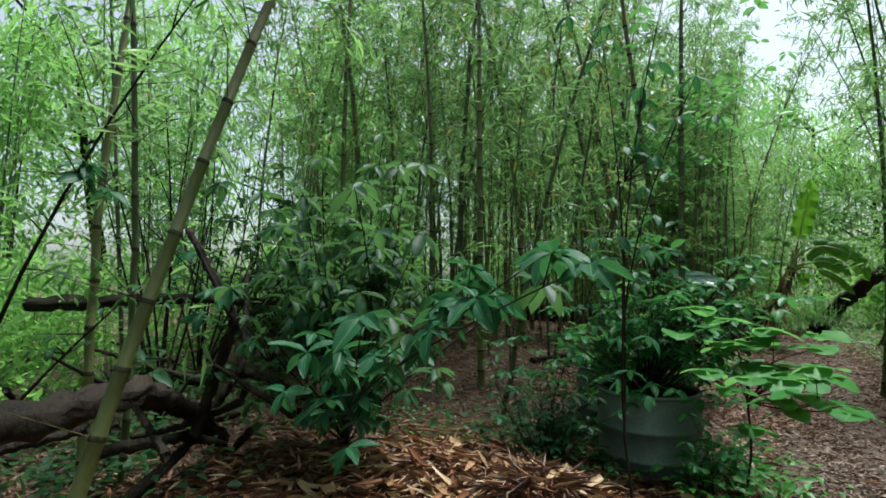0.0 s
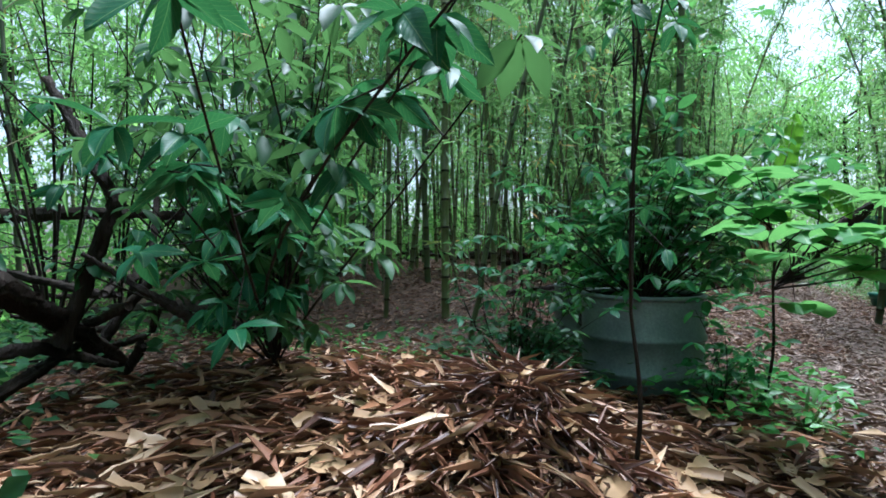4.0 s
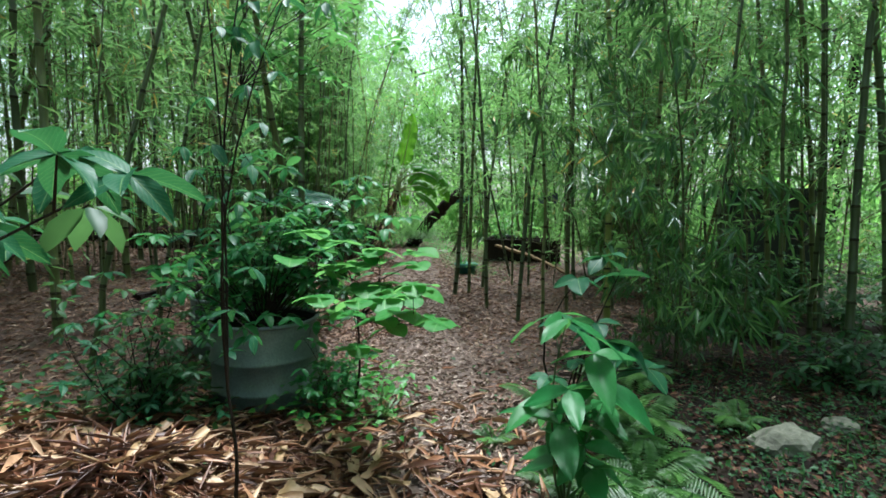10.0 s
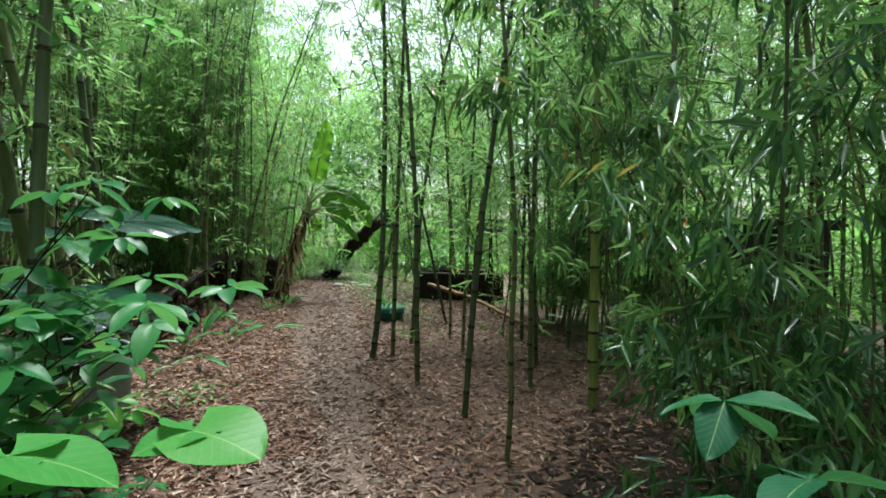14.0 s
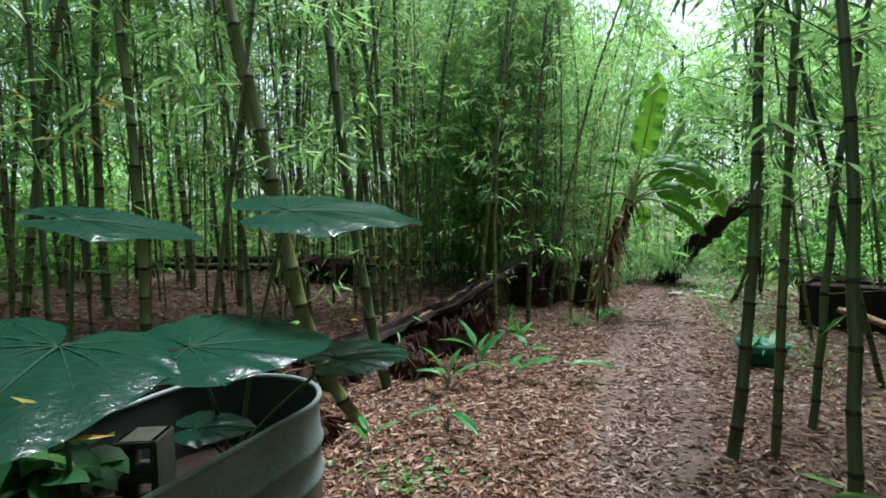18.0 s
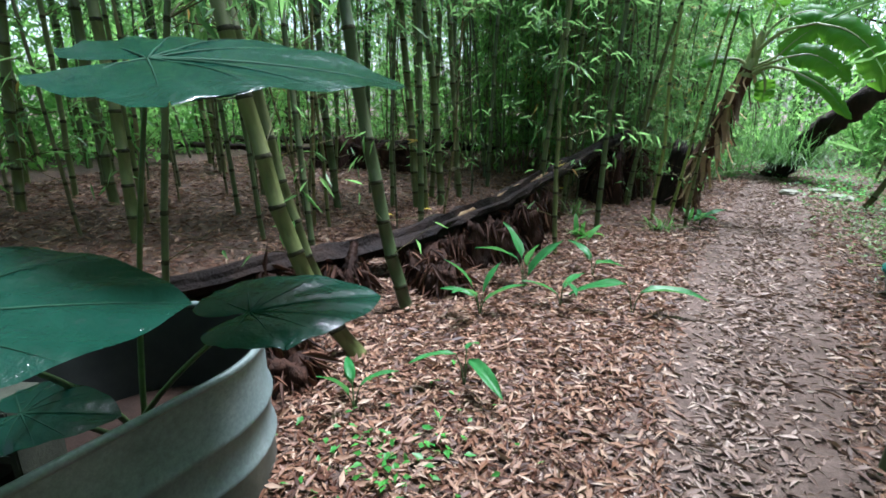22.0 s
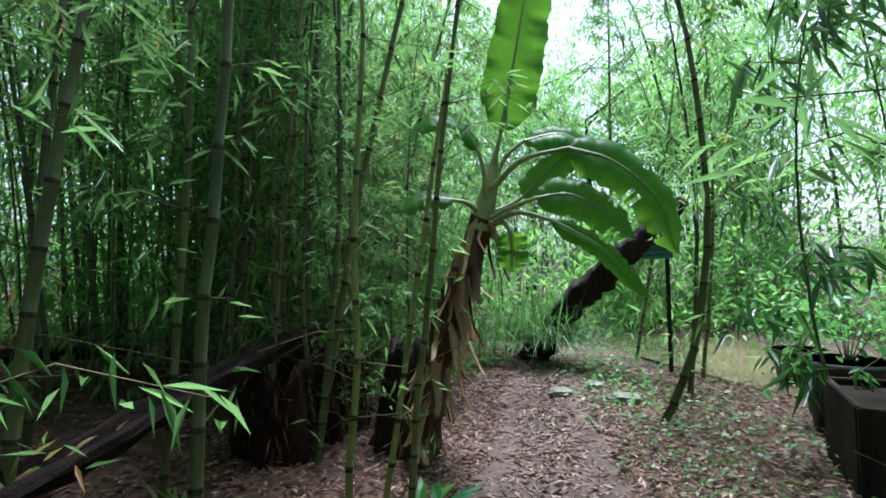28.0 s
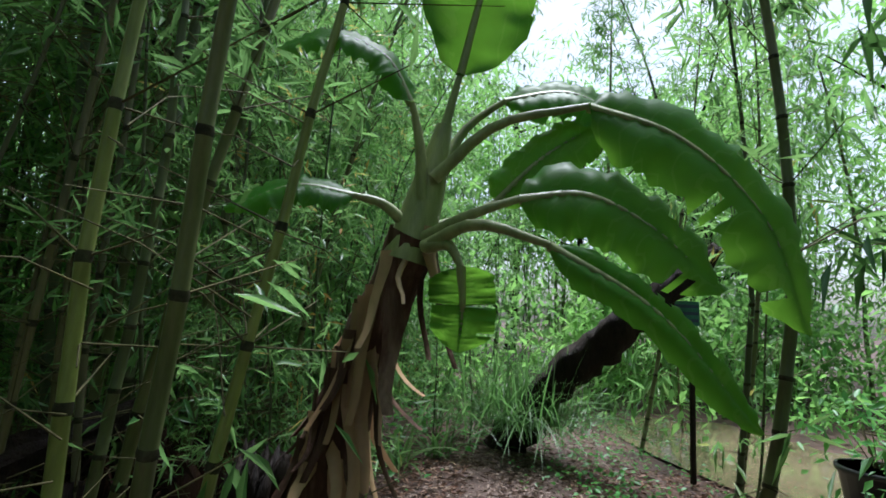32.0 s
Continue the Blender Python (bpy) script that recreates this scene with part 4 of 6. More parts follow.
def thicket(n, x, y, s):
    k = n % 3
    m = pose(x, y, gz(x, y), 0, 0, n * 71) @ Matrix.Scale(s, 4)
    if k not in thicket_first:
        c = thicket_first[k] = thing("undergrowth", m, "dense light green undergrowth behind the bamboo", "undergrowth", "undergrowth")
        part("foliage", THICKETS[k]["foliage"], None, c, "", "stuff")
        part("twig_spray", THICKETS[k]["twig_spray"], None, c, "", "stuff")
    else:
        copy_thing(thicket_first[k], Matrix()).matrix_basis = m


for n in range(60):
    a = 2 * math.pi * n / 60 + rng.uniform(-0.04, 0.04)
    r = rng.uniform(9.5, 13.5)
    x, y = -0.5 + r * math.cos(a), 7 + (r + 2.5) * math.sin(a)
    if y < -1.0 and abs(x + 1) < 8 or x > 4.5 and y < 5 or 2 < x < 9 and 10 < y < 19 or abs(x - float(path_mid(y))) < 1.3 and y < 21:
        continue
    if x > -5 or n % 3 == 0:
        thicket(n, x, y, rng.uniform(0.8, 1.25))
for n, (x, y, s) in enumerate(((-9.0, 3.2, 0.7), (-8.4, 1.3, 0.7), (-9.6, -0.8, 0.9), (-11.0, 1.2, 1.0), (-8.8, -2.6, 0.8), (-12.0, -3.0, 1.1), (7.5, 7.5, 0.8), (7.0, 10.0, 0.8), (8.8, 13, 1.0), (8.5, 16, 1.0), (7.5, 19.5, 1.1), (4.7, 20.5, 1.0), (5.6, 22.5, 1.1), (-6.8, 14.5, 0.7), (-9.0, 6.5, 0.9), (-8.6, 8.6, 0.8), (-9.4, 10.6, 0.9), (-8.4, 12.6, 0.8), (-10.5, 7.6, 1.2), (-10.8, 11.5, 1.2), (-7.6, 4.9, 0.7), (5.2, 9.0, 0.5), (-5.5, 15.8, 0.8))):
    thicket(n, x, y, s)


# ---- far trees, and two unseen shade trees ----
def tree_kind(seed, height, spread, leaves):
    rng = np.random.default_rng(seed)
    g = Geo()
    zs = np.linspace(0, height * 0.7, 9)
    ax = np.stack([0.3 * np.sin(zs * 0.5 + seed), 0.3 * np.cos(zs * 0.4), zs], -1)
    g.tube(ax, 0.2 * (1 - 0.75 * zs / zs[-1]) + 0.02, 8)
    trunk = g.mesh("trunk", M["dark_bark"])
    g, tips = Geo(), []
    for i in range(16):
        h = rng.uniform(0.25, 0.7) * height
        a = rng.uniform(0, 6.28)
        p0 = np.array([np.interp(h, zs, ax[:, 0]), np.interp(h, zs, ax[:, 1]), h])
        d = np.array([np.cos(a), np.sin(a), rng.uniform(0.1, 0.9)])
        L = spread * rng.uniform(0.5, 1.0)
        p1, p2 = p0 + d * L * 0.5, p0 + d * L + (0, 0, rng.uniform(-0.3, 0.5))
        g.tube([p0, p1, p2], [0.06, 0.04, 0.012], 5)
        for _ in range(9):
            t = rng.uniform(0.3, 1.1)
            tips.append(p0 + (p2 - p0) * t + rng.normal(0, 0.55, 3))
    limbs = g.mesh("limbs", M["dark_bark"])
    tips = np.array(tips)
    c = tips[rng.integers(0, len(tips), leaves)] + rng.normal(0, 0.32, (leaves, 3)) * (1, 1, 0.7)
    d = rng.normal(0, 1, (leaves, 3)) + (0, 0, -0.5)
    L = rng.uniform(0.15, 0.29, leaves)
    v, f = leaf_cloud(c, d, L, L * 0.42, (DIAMOND, DIAMOND_F), rng=rng)
    return {"trunk": trunk, "limbs": limbs, "crown": fast_mesh("crown", v, f, M["tree_leaf"])}


TREES = [tree_kind(90 + i, 10 + i, 3.4 + 0.3 * i, 5000) for i in range(3)]
tree_first = {}
# the last two are added out of view, to shade soil right of the start
for n, (x, y, s) in enumerate(((-18, 6, 1.1), (-16, 14, 1.2), (-20, 22, 1.3), (-10, 28, 1.2), (-3, 32, 1.3), (4, 31, 1.2), (11, 29, 1.3), (14, 20, 1.2), (14.5, 11, 1.1), (14, 3, 1.1), (-15, -1, 1.0), (-13, -6, 1.0), (-4, 24, 0.9), (8, 23, 0.9), (5.5, 26, 0.8), (-24, 0, 1.3), (13, -5, 1.2), (3, -14, 1.2), (-6, -14, 1.2), (-14, -13, 1.2), (11, -12, 1.2), (3.8, -4.8, 0.85), (8.5, -4.5, 0.85))):
    k = n % 3
    m = pose(x, y, gz(x, y) - 0.1, 0, 0, n * 97) @ Matrix.Scale(s, 4)
    if k not in tree_first:
        t = tree_first[k] = thing("tree", m, "tall broadleaf tree with a loose green crown", "tree", "trees behind the grove")
        part("trunk", TREES[k]["trunk"], None, t)
        part("limb_spray", TREES[k]["limbs"], None, t, "", "stuff")
        part("crown", TREES[k]["crown"], None, t, "", "stuff")
    else:
        copy_thing(tree_first[k], Matrix()).matrix_basis = m


# ---- stock tank and round planter ----
def outline(length, width, n=24):
    """A stadium outline, long in y, as points and outward normals."""
    r, h = width / 2, (length - width) / 2
    p, nn = [], []
    for c, a0 in ((h, 0), (-h, math.pi)):
        for i in range(n + 1):
            a = a0 + math.pi * i / n
            p.append((r * math.cos(a), c + r * math.sin(a)))
            nn.append((math.cos(a), math.sin(a)))
    return np.array(p), np.array(nn)


def tank_wall(length, width, height, ribs, lining=None, mat="zinc"):
    p, nn = outline(length, width)
    prof = [(0.0, 0.0), (0.004, 0.01)]
    for z in ribs:
        prof += [(0.002, z - 0.030), (0.015, z - 0.012), (0.018, z), (0.015, z + 0.012), (0.002, z + 0.030)]
    prof += [(0.0, height - 0.03)]
    v = [[(*(q + k * o), z) for q, k in zip(p, nn)] for o, z in (lining or prof)]
    m, n = len(v), len(p)
    i, j = np.meshgrid(np.arange(m - 1), np.arange(n), indexing="ij")
    k = (j + 1) % n
    f = np.stack([i * n + j, i * n + k, (i + 1) * n + k, (i + 1) * n + j], -1).reshape(-1, 4)
    return Geo().add(np.array(v).reshape(-1, 3), f).mesh("wall", M[mat])


def tank_rim(length, width, height):
    p, nn = outline(length, width)
    g, pts = Geo(), np.array([(*q, height - 0.016) for q in p])
    pts = np.vstack([pts, pts[:1]])
    nn = np.vstack([nn, nn[:1]])
    v = np.array([[(*(q[:2] + k * 0.016 * math.cos(a)), q[2] + 0.016 * math.sin(a)) for a in np.arange(8) * math.pi / 4] for q, k in zip(pts, nn)])
    n = len(pts)
    i, j = np.meshgrid(np.arange(n - 1), np.arange(8), indexing="ij")
    k = (j + 1) % 8
    f = np.stack([i * 8 + j, (i + 1) * 8 + j, (i + 1) * 8 + k, i * 8 + k], -1).reshape(-1, 4)
    return g.add(v.reshape(-1, 3), f).mesh("rim", M["zinc"])


def tank_soil(length, width, z, rng):
    p, _ = outline(length - 0.03, width - 0.03)
    v = [(0, 0, z + 0.02)] + [(*q, z) for q in p]
    return fast_mesh("soil", np.array(v), np.array([(0, 1 + i, 1 + (i + 1) % len(p)) for i in range(len(p))]), M["soil"])


def tank(name, m, length, width, height, ribs, fill, label):
    t = thing(name, m, label, "planter")
    part("wall", tank_wall(length, width, height, ribs), None, t, "ribbed grey galvanized sheet")
    # inner face in its own dark colour, standing in for shade
    part("inside", tank_wall(length, width, height, ribs, [(-0.005, height - 0.03), (-0.006, height * 0.7), (-0.006, 0.03)], "tank_inside"), None, t, "inner wall, coloured dark for the shade inside")
    part("rim", tank_rim(length, width, height), None, t, "rolled metal rim")
    part("soil", tank_soil(length, width, fill, rng), None, t, "dark wet soil and debris")
    return t


tank("stock_tank", pose(-1.95, 3.64, 0.0, 0, 0, -5), 2.3, 0.95, 0.59, (0.16, 0.34), 0.16, "oval galvanized stock tank used as a planter")
tank("round_planter", pose(-1.6, 1.55, 0.0), 0.78, 0.78, 0.64, (0.14, 0.36), 0.50, "round grey galvanized tub planted with leafy shoots")


# ---- elephant ears ----
def ear_height(x, y, L, W, sag, seed):
    """Relief of a blade: drooping tip, sunk midrib, pleats that fan out from the joint, waved edge."""
    u, t = min(abs(x) / (W / 2), 1.0), y / L
    fan = math.atan2(y + 0.08 * L, abs(x) + 1e-6)
    far = min(math.hypot(x, y) / (0.5 * L), 1.0)
    z = -sag * L * max(t, 0) ** 2 - 0.10 * L * max(-t, 0) + 0.05 * L * u**0.8 - 0.07 * L * u**3
    return z + 0.011 * L * far * math.cos(fan * 15 + 0.6 * seed) * min(1, 4 * u) + 0.012 * L * u**2 * math.sin(7 * t + 2 * seed + (2 if x > 0 else 0))


def ear_leaf(L, W, sag, seed):
    """A broad heart-shaped blade with back lobes, pointing along +y from the stalk's joint."""
    us, ts = np.linspace(-1, 1, 27), np.linspace(0, 1, 17)
    v = []
    for t in ts:
        for u in us:
            k = abs(u)
            back = -0.34 * math.sin(math.pi * k**0.72) ** 0.85 + 0.10 * k**4
            front = 1 - 0.30 * k - 0.58 * k**3
            x, y = W / 2 * u * (1 - 0.03 * math.sin(9 * t + seed)), L * (back + (front - back) * t)
            v.append((x, y, ear_height(x, y, L, W, sag, seed)))
    n = len(us)
    f = [(i * n + j, i * n + j + 1, (i + 1) * n + j + 1, (i + 1) * n + j) for i in range(len(ts) - 1) for j in range(n - 1)]
    return fast_mesh("blade", np.array(v), np.array(f), M["ear_leaf"], True)


def rib_mesh(L, W, sag, seed):
    g = Geo()
    ways = [(0, 1.0, 0.97)] + [(k * x, y, r) for k in (-1, 1) for x, y, r in ((0.33, 0.62, 0.97), (0.42, 0.36, 0.97), (0.44, 0.08, 0.92), (0.33, -0.24, 0.85))]
    for n, (x, y, r) in enumerate(ways):
        a = np.linspace(0.02, r, 9)
        line = [(x * W * q, y * L * q, ear_height(x * W * q, y * L * q, L, W, sag, seed) + 0.001) for q in a]
        g.tube(line, (0.006 if n == 0 else 0.0032) * (1.1 - a), 4)
    return g.mesh("ribs", M["ear_rib"])


def ear_plant(root, blades, label):
    """Blades as (x, y, z, heading, pitch, roll, length, width): each with its stalk from the root."""
    e = thing("elephant_ear", Matrix.Translation(root), label, "plant", "elephant ears")
    for n, (x, y, z, head, pitch, roll, L, W) in enumerate(blades):
        s = np.linspace(0, 1, 9)
        tip = np.array([x - root[0], y - root[1], z - root[2]])
        base = np.array([0.05 * math.cos(n * 2.1), 0.05 * math.sin(n * 2.1), 0])
        bow = np.stack([base[0] + (tip[0] - base[0]) * s**1.5, base[1] + (tip[1] - base[1]) * s**1.5, base[2] + (tip[2] - base[2]) * s], -1)
        part("stalk", Geo().tube(bow, 0.013 - 0.006 * s, 6).mesh("stalk", M["stalk"]), None, e)
        b = part("blade", ear_leaf(L, W, 0.12, n + int(L * 100)), None, e, "wet dark green blade")
        b.matrix_local = pose(*tip, pitch, roll, head)
        part("ribs", rib_mesh(L, W, 0.12, n + int(L * 100)), None, b)
    return e


ear_plant((-1.85, 4.25, 0.13), (
    (-1.42, 4.22, 1.59, -44, 1, 15, 0.74, 0.84), (-1.42, 3.55, 1.08, -41, 1, 13, 0.55, 0.64), (-1.22, 4.28, 0.86, -34, 1, 12, 0.44, 0.42),
    (-1.70, 3.86, 0.63, -57, -2, 12, 0.26, 0.28)), "elephant ear plant with broad wet arrow-shaped leaves in the tank")
ear_plant((-1.95, 3.45, 0.13), (
    (-1.45, 3.10, 1.19, -150, -8, -12, 0.60, 0.66), (-1.95, 3.55, 1.56, -40, -6, 14, 0.50, 0.52), (-2.45, 2.9, 1.2, 60, -10, -15, 0.5, 0.44)),
    "elephant ear plant with broad wet arrow-shaped leaves in the tank")
block = thing("concrete_block", pose(-2.14, 4.0, 0.12, 0, 0, 20), "dark mud-stained hollow concrete block standing in the tank", "block")
for z in (0.02, 0.19, 0.36):
    part("web", box_bm(0.20, 0.19, 0.04, 0.006, (0, 0, z)), M["wet_concrete"], block)
for x in (-0.085, 0.085):
    part("face", box_bm(0.034, 0.194, 0.38, 0.006, (x, 0, 0.19)), M["wet_concrete"], block)


# ---- fallen log and rotten stumps ----
def log_mesh(pts, rad, seed, mat, name="trunk"):
    r = np.random.default_rng(seed)
    pts = np.asarray(pts, float)
    n, sides = 44, 14
    s = np.linspace(0, 1, n)
    t = np.linspace(0, 1, len(pts))
    P = np.stack([np.interp(s, t, pts[:, k]) for k in range(3)], -1) + r.normal(0, 0.009, (n, 3)) * min(1, np.linalg.norm(pts[-1] - pts[0]) / 3)
    drift = np.clip(r.normal(0, 1, (n, sides)).cumsum(0) * 0.07, -0.35, 0.4)
    groove = 1 + 0.09 * r.normal(0, 1, sides)[None]
    R = np.interp(s, t, rad)[:, None] * groove * (1 + drift) * (1 + 0.10 * r.normal(0, 1, (n, sides)))
    return Geo().tube(P, R.clip(0.012, 0.5), sides, True).mesh(name, M[mat], mat != "wet_log")


def stump_mesh(r0, h, seed, mat="rotten_wood", shred=0.5):
    """A torn stump: fluted sides, ragged top."""
    r = np.random.default_rng(seed)
    n, lv = 26, 8
    a = np.arange(n) * 2 * np.pi / n
    flute = 1 + 0.22 * np.sin(a * 5 + seed) + 0.12 * r.normal(0, 1, n)
    top = h * (1 + shred * r.uniform(-0.5, 0.3, n))
    v = []
    for i in range(lv):
        t = i / (lv - 1)
        k = r0 * (1.25 - 0.3 * t) * flute * (1 + 0.06 * r.normal(0, 1, n))
        v.append(np.stack([k * np.cos(a), k * np.sin(a), top * t - 0.05], -1))
    v.append(np.stack([0.6 * r0 * flute * np.cos(a), 0.6 * r0 * flute * np.sin(a), top * 0.8], -1))
    v.append(np.stack([0.1 * r0 * np.cos(a), 0.1 * r0 * np.sin(a), top * 0.55], -1))
    m = len(v)
    i, j = np.meshgrid(np.arange(m - 1), np.arange(n), indexing="ij")
    k = (j + 1) % n
    f = np.stack([i * n + j, i * n + k, (i + 1) * n + k, (i + 1) * n + j], -1).reshape(-1, 4)
    return Geo().add(np.concatenate(v), f).mesh("stump", M[mat], False)


LOG = [(-3.5, 4.4, 0.30), (-2.85, 5.6, 0.33), (-2.2, 6.95, 0.32), (-1.8, 8.1, 0.45), (-1.5, 9.6, 0.64), (-1.15, 11.2, 0.86), (-0.95, 12.0, 0.95)]
fallen = thing("fallen_log", Matrix(), "long dark rotting log propped on crumbling stumps", "log")
part("trunk", log_mesh(LOG, [0.075, 0.085, 0.09, 0.095, 0.08, 0.07, 0.06], 3, "wet_log"), None, fallen)
part("split_top", log_mesh([(-2.0, 7.4, 0.40), (-1.58, 9.1, 0.61), (-1.25, 10.9, 0.81)], [0.02, 0.032, 0.015], 9, "pale_wood"), None, fallen, "pale split wood along the log")
part("broken_limb", log_mesh([(-2.35, 6.45, 0.42), (-2.25, 6.2, 0.22), (-2.2, 6.0, -0.03)], [0.03, 0.05, 0.045], 4, "rotten_wood"), None, fallen, "brown broken limb")
for x, y, r0, h, s in ((-2.35, 6.3, 0.15, 0.24, 1), (-2.05, 7.0, 0.20, 0.30, 2), (-1.75, 7.75, 0.24, 0.42, 3), (-1.62, 8.35, 0.20, 0.46, 4), (-1.55, 9.0, 0.14, 0.5, 8), (-1.15, 11.2, 0.22, 0.72, 5), (-1.0, 11.75, 0.26, 0.80, 6), (-0.85, 12.15, 0.20, 0.72, 9), (-1.95, 7.4, 0.16, 0.36, 10), (-2.6, 5.9, 0.15, 0.22, 7), (-2.2, 5.25, 0.2, 0.26, 14), (-1.95, 5.15, 0.16, 0.2, 15), (-2.4, 5.55, 0.18, 0.28, 16), (-1.75, 6.75, 0.15, 0.26, 17)):
    st = thing("rotten_stump", pose(x, y, gz(x, y)), "crumbling dark red-brown rotten stump under the log", "stump", "log props")
    part("core", stump_mesh(r0 * 1.05, h, s), None, st)
    r = np.random.default_rng(s + 40)
    n = 260
    a, zz = r.uniform(0, 6.28, n), r.uniform(0.1, 1.05, n) * h
    p = np.stack([np.cos(a) * r0 * (1.1 - 0.25 * zz / h), np.sin(a) * r0 * (1.1 - 0.25 * zz / h), zz], -1)
    L = r.uniform(0.08, 0.28, n)
    v, f = leaf_cloud(p, np.stack([np.cos(a) * 0.35, np.sin(a) * 0.35, 0 * a - 1], -1) + r.normal(0, 0.5, (n, 3)), L, L * r.uniform(0.05, 0.16, n), (LEAF, LEAF_F), rng=r)
    v[:, 2] = np.maximum(v[:, 2], -0.02)
    part("fibre", fast_mesh("fibre", v, f, M["fibre"]), None, st, "hanging rotten fibres", "stuff")
for x, y, r0, h, s in ((-5.2, 10.1, 0.33, 0.50, 11), (-4.75, 10.4, 0.28, 0.42, 12), (-4.35, 10.8, 0.26, 0.42, 13)):
    lone("tree_stump", stump_mesh(r0, h, s), pose(x, y, gz(x, y)), "broad rotten red-brown tree stump in the grove", "stump", "grove stumps")
for n, (a, b, r0) in enumerate((((-9.0, 10.4, 0.88), (-3.2, 12.8, 0.62), 0.06), ((-8.5, 9.4, 0.82), (-3.9, 11.4, 0.60), 0.05))):
    lone("pole", log_mesh([a, tuple((np.array(a) + b) / 2), b], [r0, r0, r0 * 0.8], 20 + n, "dark_bark", "pole"), None, "dark fallen pole lying across the grove", "log", "fallen poles")


# ---- bare side twigs of the culms beside the banana ----
r = np.random.default_rng(17)
dry = thing("dry_branch", Matrix.Translation((-0.3, 10.0, 0.0)), "bare pale dry side twigs of bamboo in the shade", "branch")
for i in range(30):
    x0, y0, z0 = (-0.40, 10.21, 0) if i % 2 else (-0.2, 10.35, 0)
    z0 = r.uniform(0.5, 2.2)
    a = r.uniform(1.2, 4.6)
    d = np.array([math.cos(a), math.sin(a), r.uniform(-0.5, 1.0)]) * r.uniform(0.25, 0.75)
    p = np.array([x0 + (0.088 if i % 2 else 0.187) * z0, y0, z0])
    p = p - (-0.3, 10.0, 0)
    part("twig", Geo().tube([p, p + d * 0.5 + (0, 0, 0.01), p + d + (0, 0, -0.05)], [0.0028, 0.0022, 0.001], 4).mesh("twig", M["twig"]), None, dry)


# ---- banana ----
def spline(pts, n):
    """A smooth line of n points through the given ones."""
    p = np.asarray(pts, float)
    t = np.concatenate([[0], np.cumsum(np.linalg.norm(np.diff(p, axis=0), axis=1))])
    m = np.gradient(p, t, axis=0)
    s = np.linspace(0, t[-1], n)
    k = np.clip(np.searchsorted(t, s, "right") - 1, 0, len(t) - 2)
    h = (t[k + 1] - t[k])[:, None]
    u = ((s - t[k]) / h[:, 0])[:, None]
    return (2 * u**3 - 3 * u**2 + 1) * p[k] + (u**3 - 2 * u**2 + u) * h * m[k] + (3 * u**2 - 2 * u**3) * p[k + 1] + (u**3 - u**2) * h * m[k + 1]


def banana_blade(line, width, roll, seed, tears=3, fold=0.25):
    """A blade along a line, folded at the midrib, with a waved and torn edge, and its midrib."""
    r = np.random.default_rng(seed)
    ax = spline(line, 34)
    d = unit(np.gradient(ax, axis=0))
    side = unit(np.cross(d, (0, 0, 1.0)) + 1e-4)
    nor = np.cross(side, d)
    c, s = math.cos(radians(roll)), math.sin(radians(roll))
    side, nor = c * side + s * nor, c * nor - s * side
    ts, us = np.linspace(0, 1, 34), np.linspace(-1, 1, 13)
    torn = set(r.choice(np.arange(8, 31), tears, replace=False).tolist()) if tears else set()
    v = []
    for i, t in enumerate(ts):
        half = width * 0.5 * min(1, (t / 0.16) ** 0.55 + 0.02) * (1 - max(0, (t - 0.7) / 0.3) ** 2.3 * 0.93)
        for u in us:
            wave = width * (0.045 * math.sin(t * 31 + 2 * seed + (2 if u > 0 else 0)) + 0.035 * math.sin(t * 73 + seed * 5 + 3 * (u > 0))) * abs(u) ** 2 + 0.004 * math.sin(t * 300 + abs(u) * 4)
            v.append(ax[i] + side[i] * half * u + nor[i] * (half * (fold * abs(u) - (fold + 0.25) * abs(u) ** 2.4) + wave) - d[i] * 0.05 * half * abs(u))
    n = len(us)
    f = [(i * n + j, i * n + j + 1, (i + 1) * n + j + 1, (i + 1) * n + j) for i in range(33) for j in range(n - 1) if not (i in torn and (j < 3 if i % 2 else j > 8))]
    mid = Geo().tube(ax - nor * 0.006, 0.017 * (1.08 - ts), 6)
    return fast_mesh("leaf", np.array(v), np.array(f), M["banana_leaf"], True), mid.mesh("midrib", M["banana_stem"])


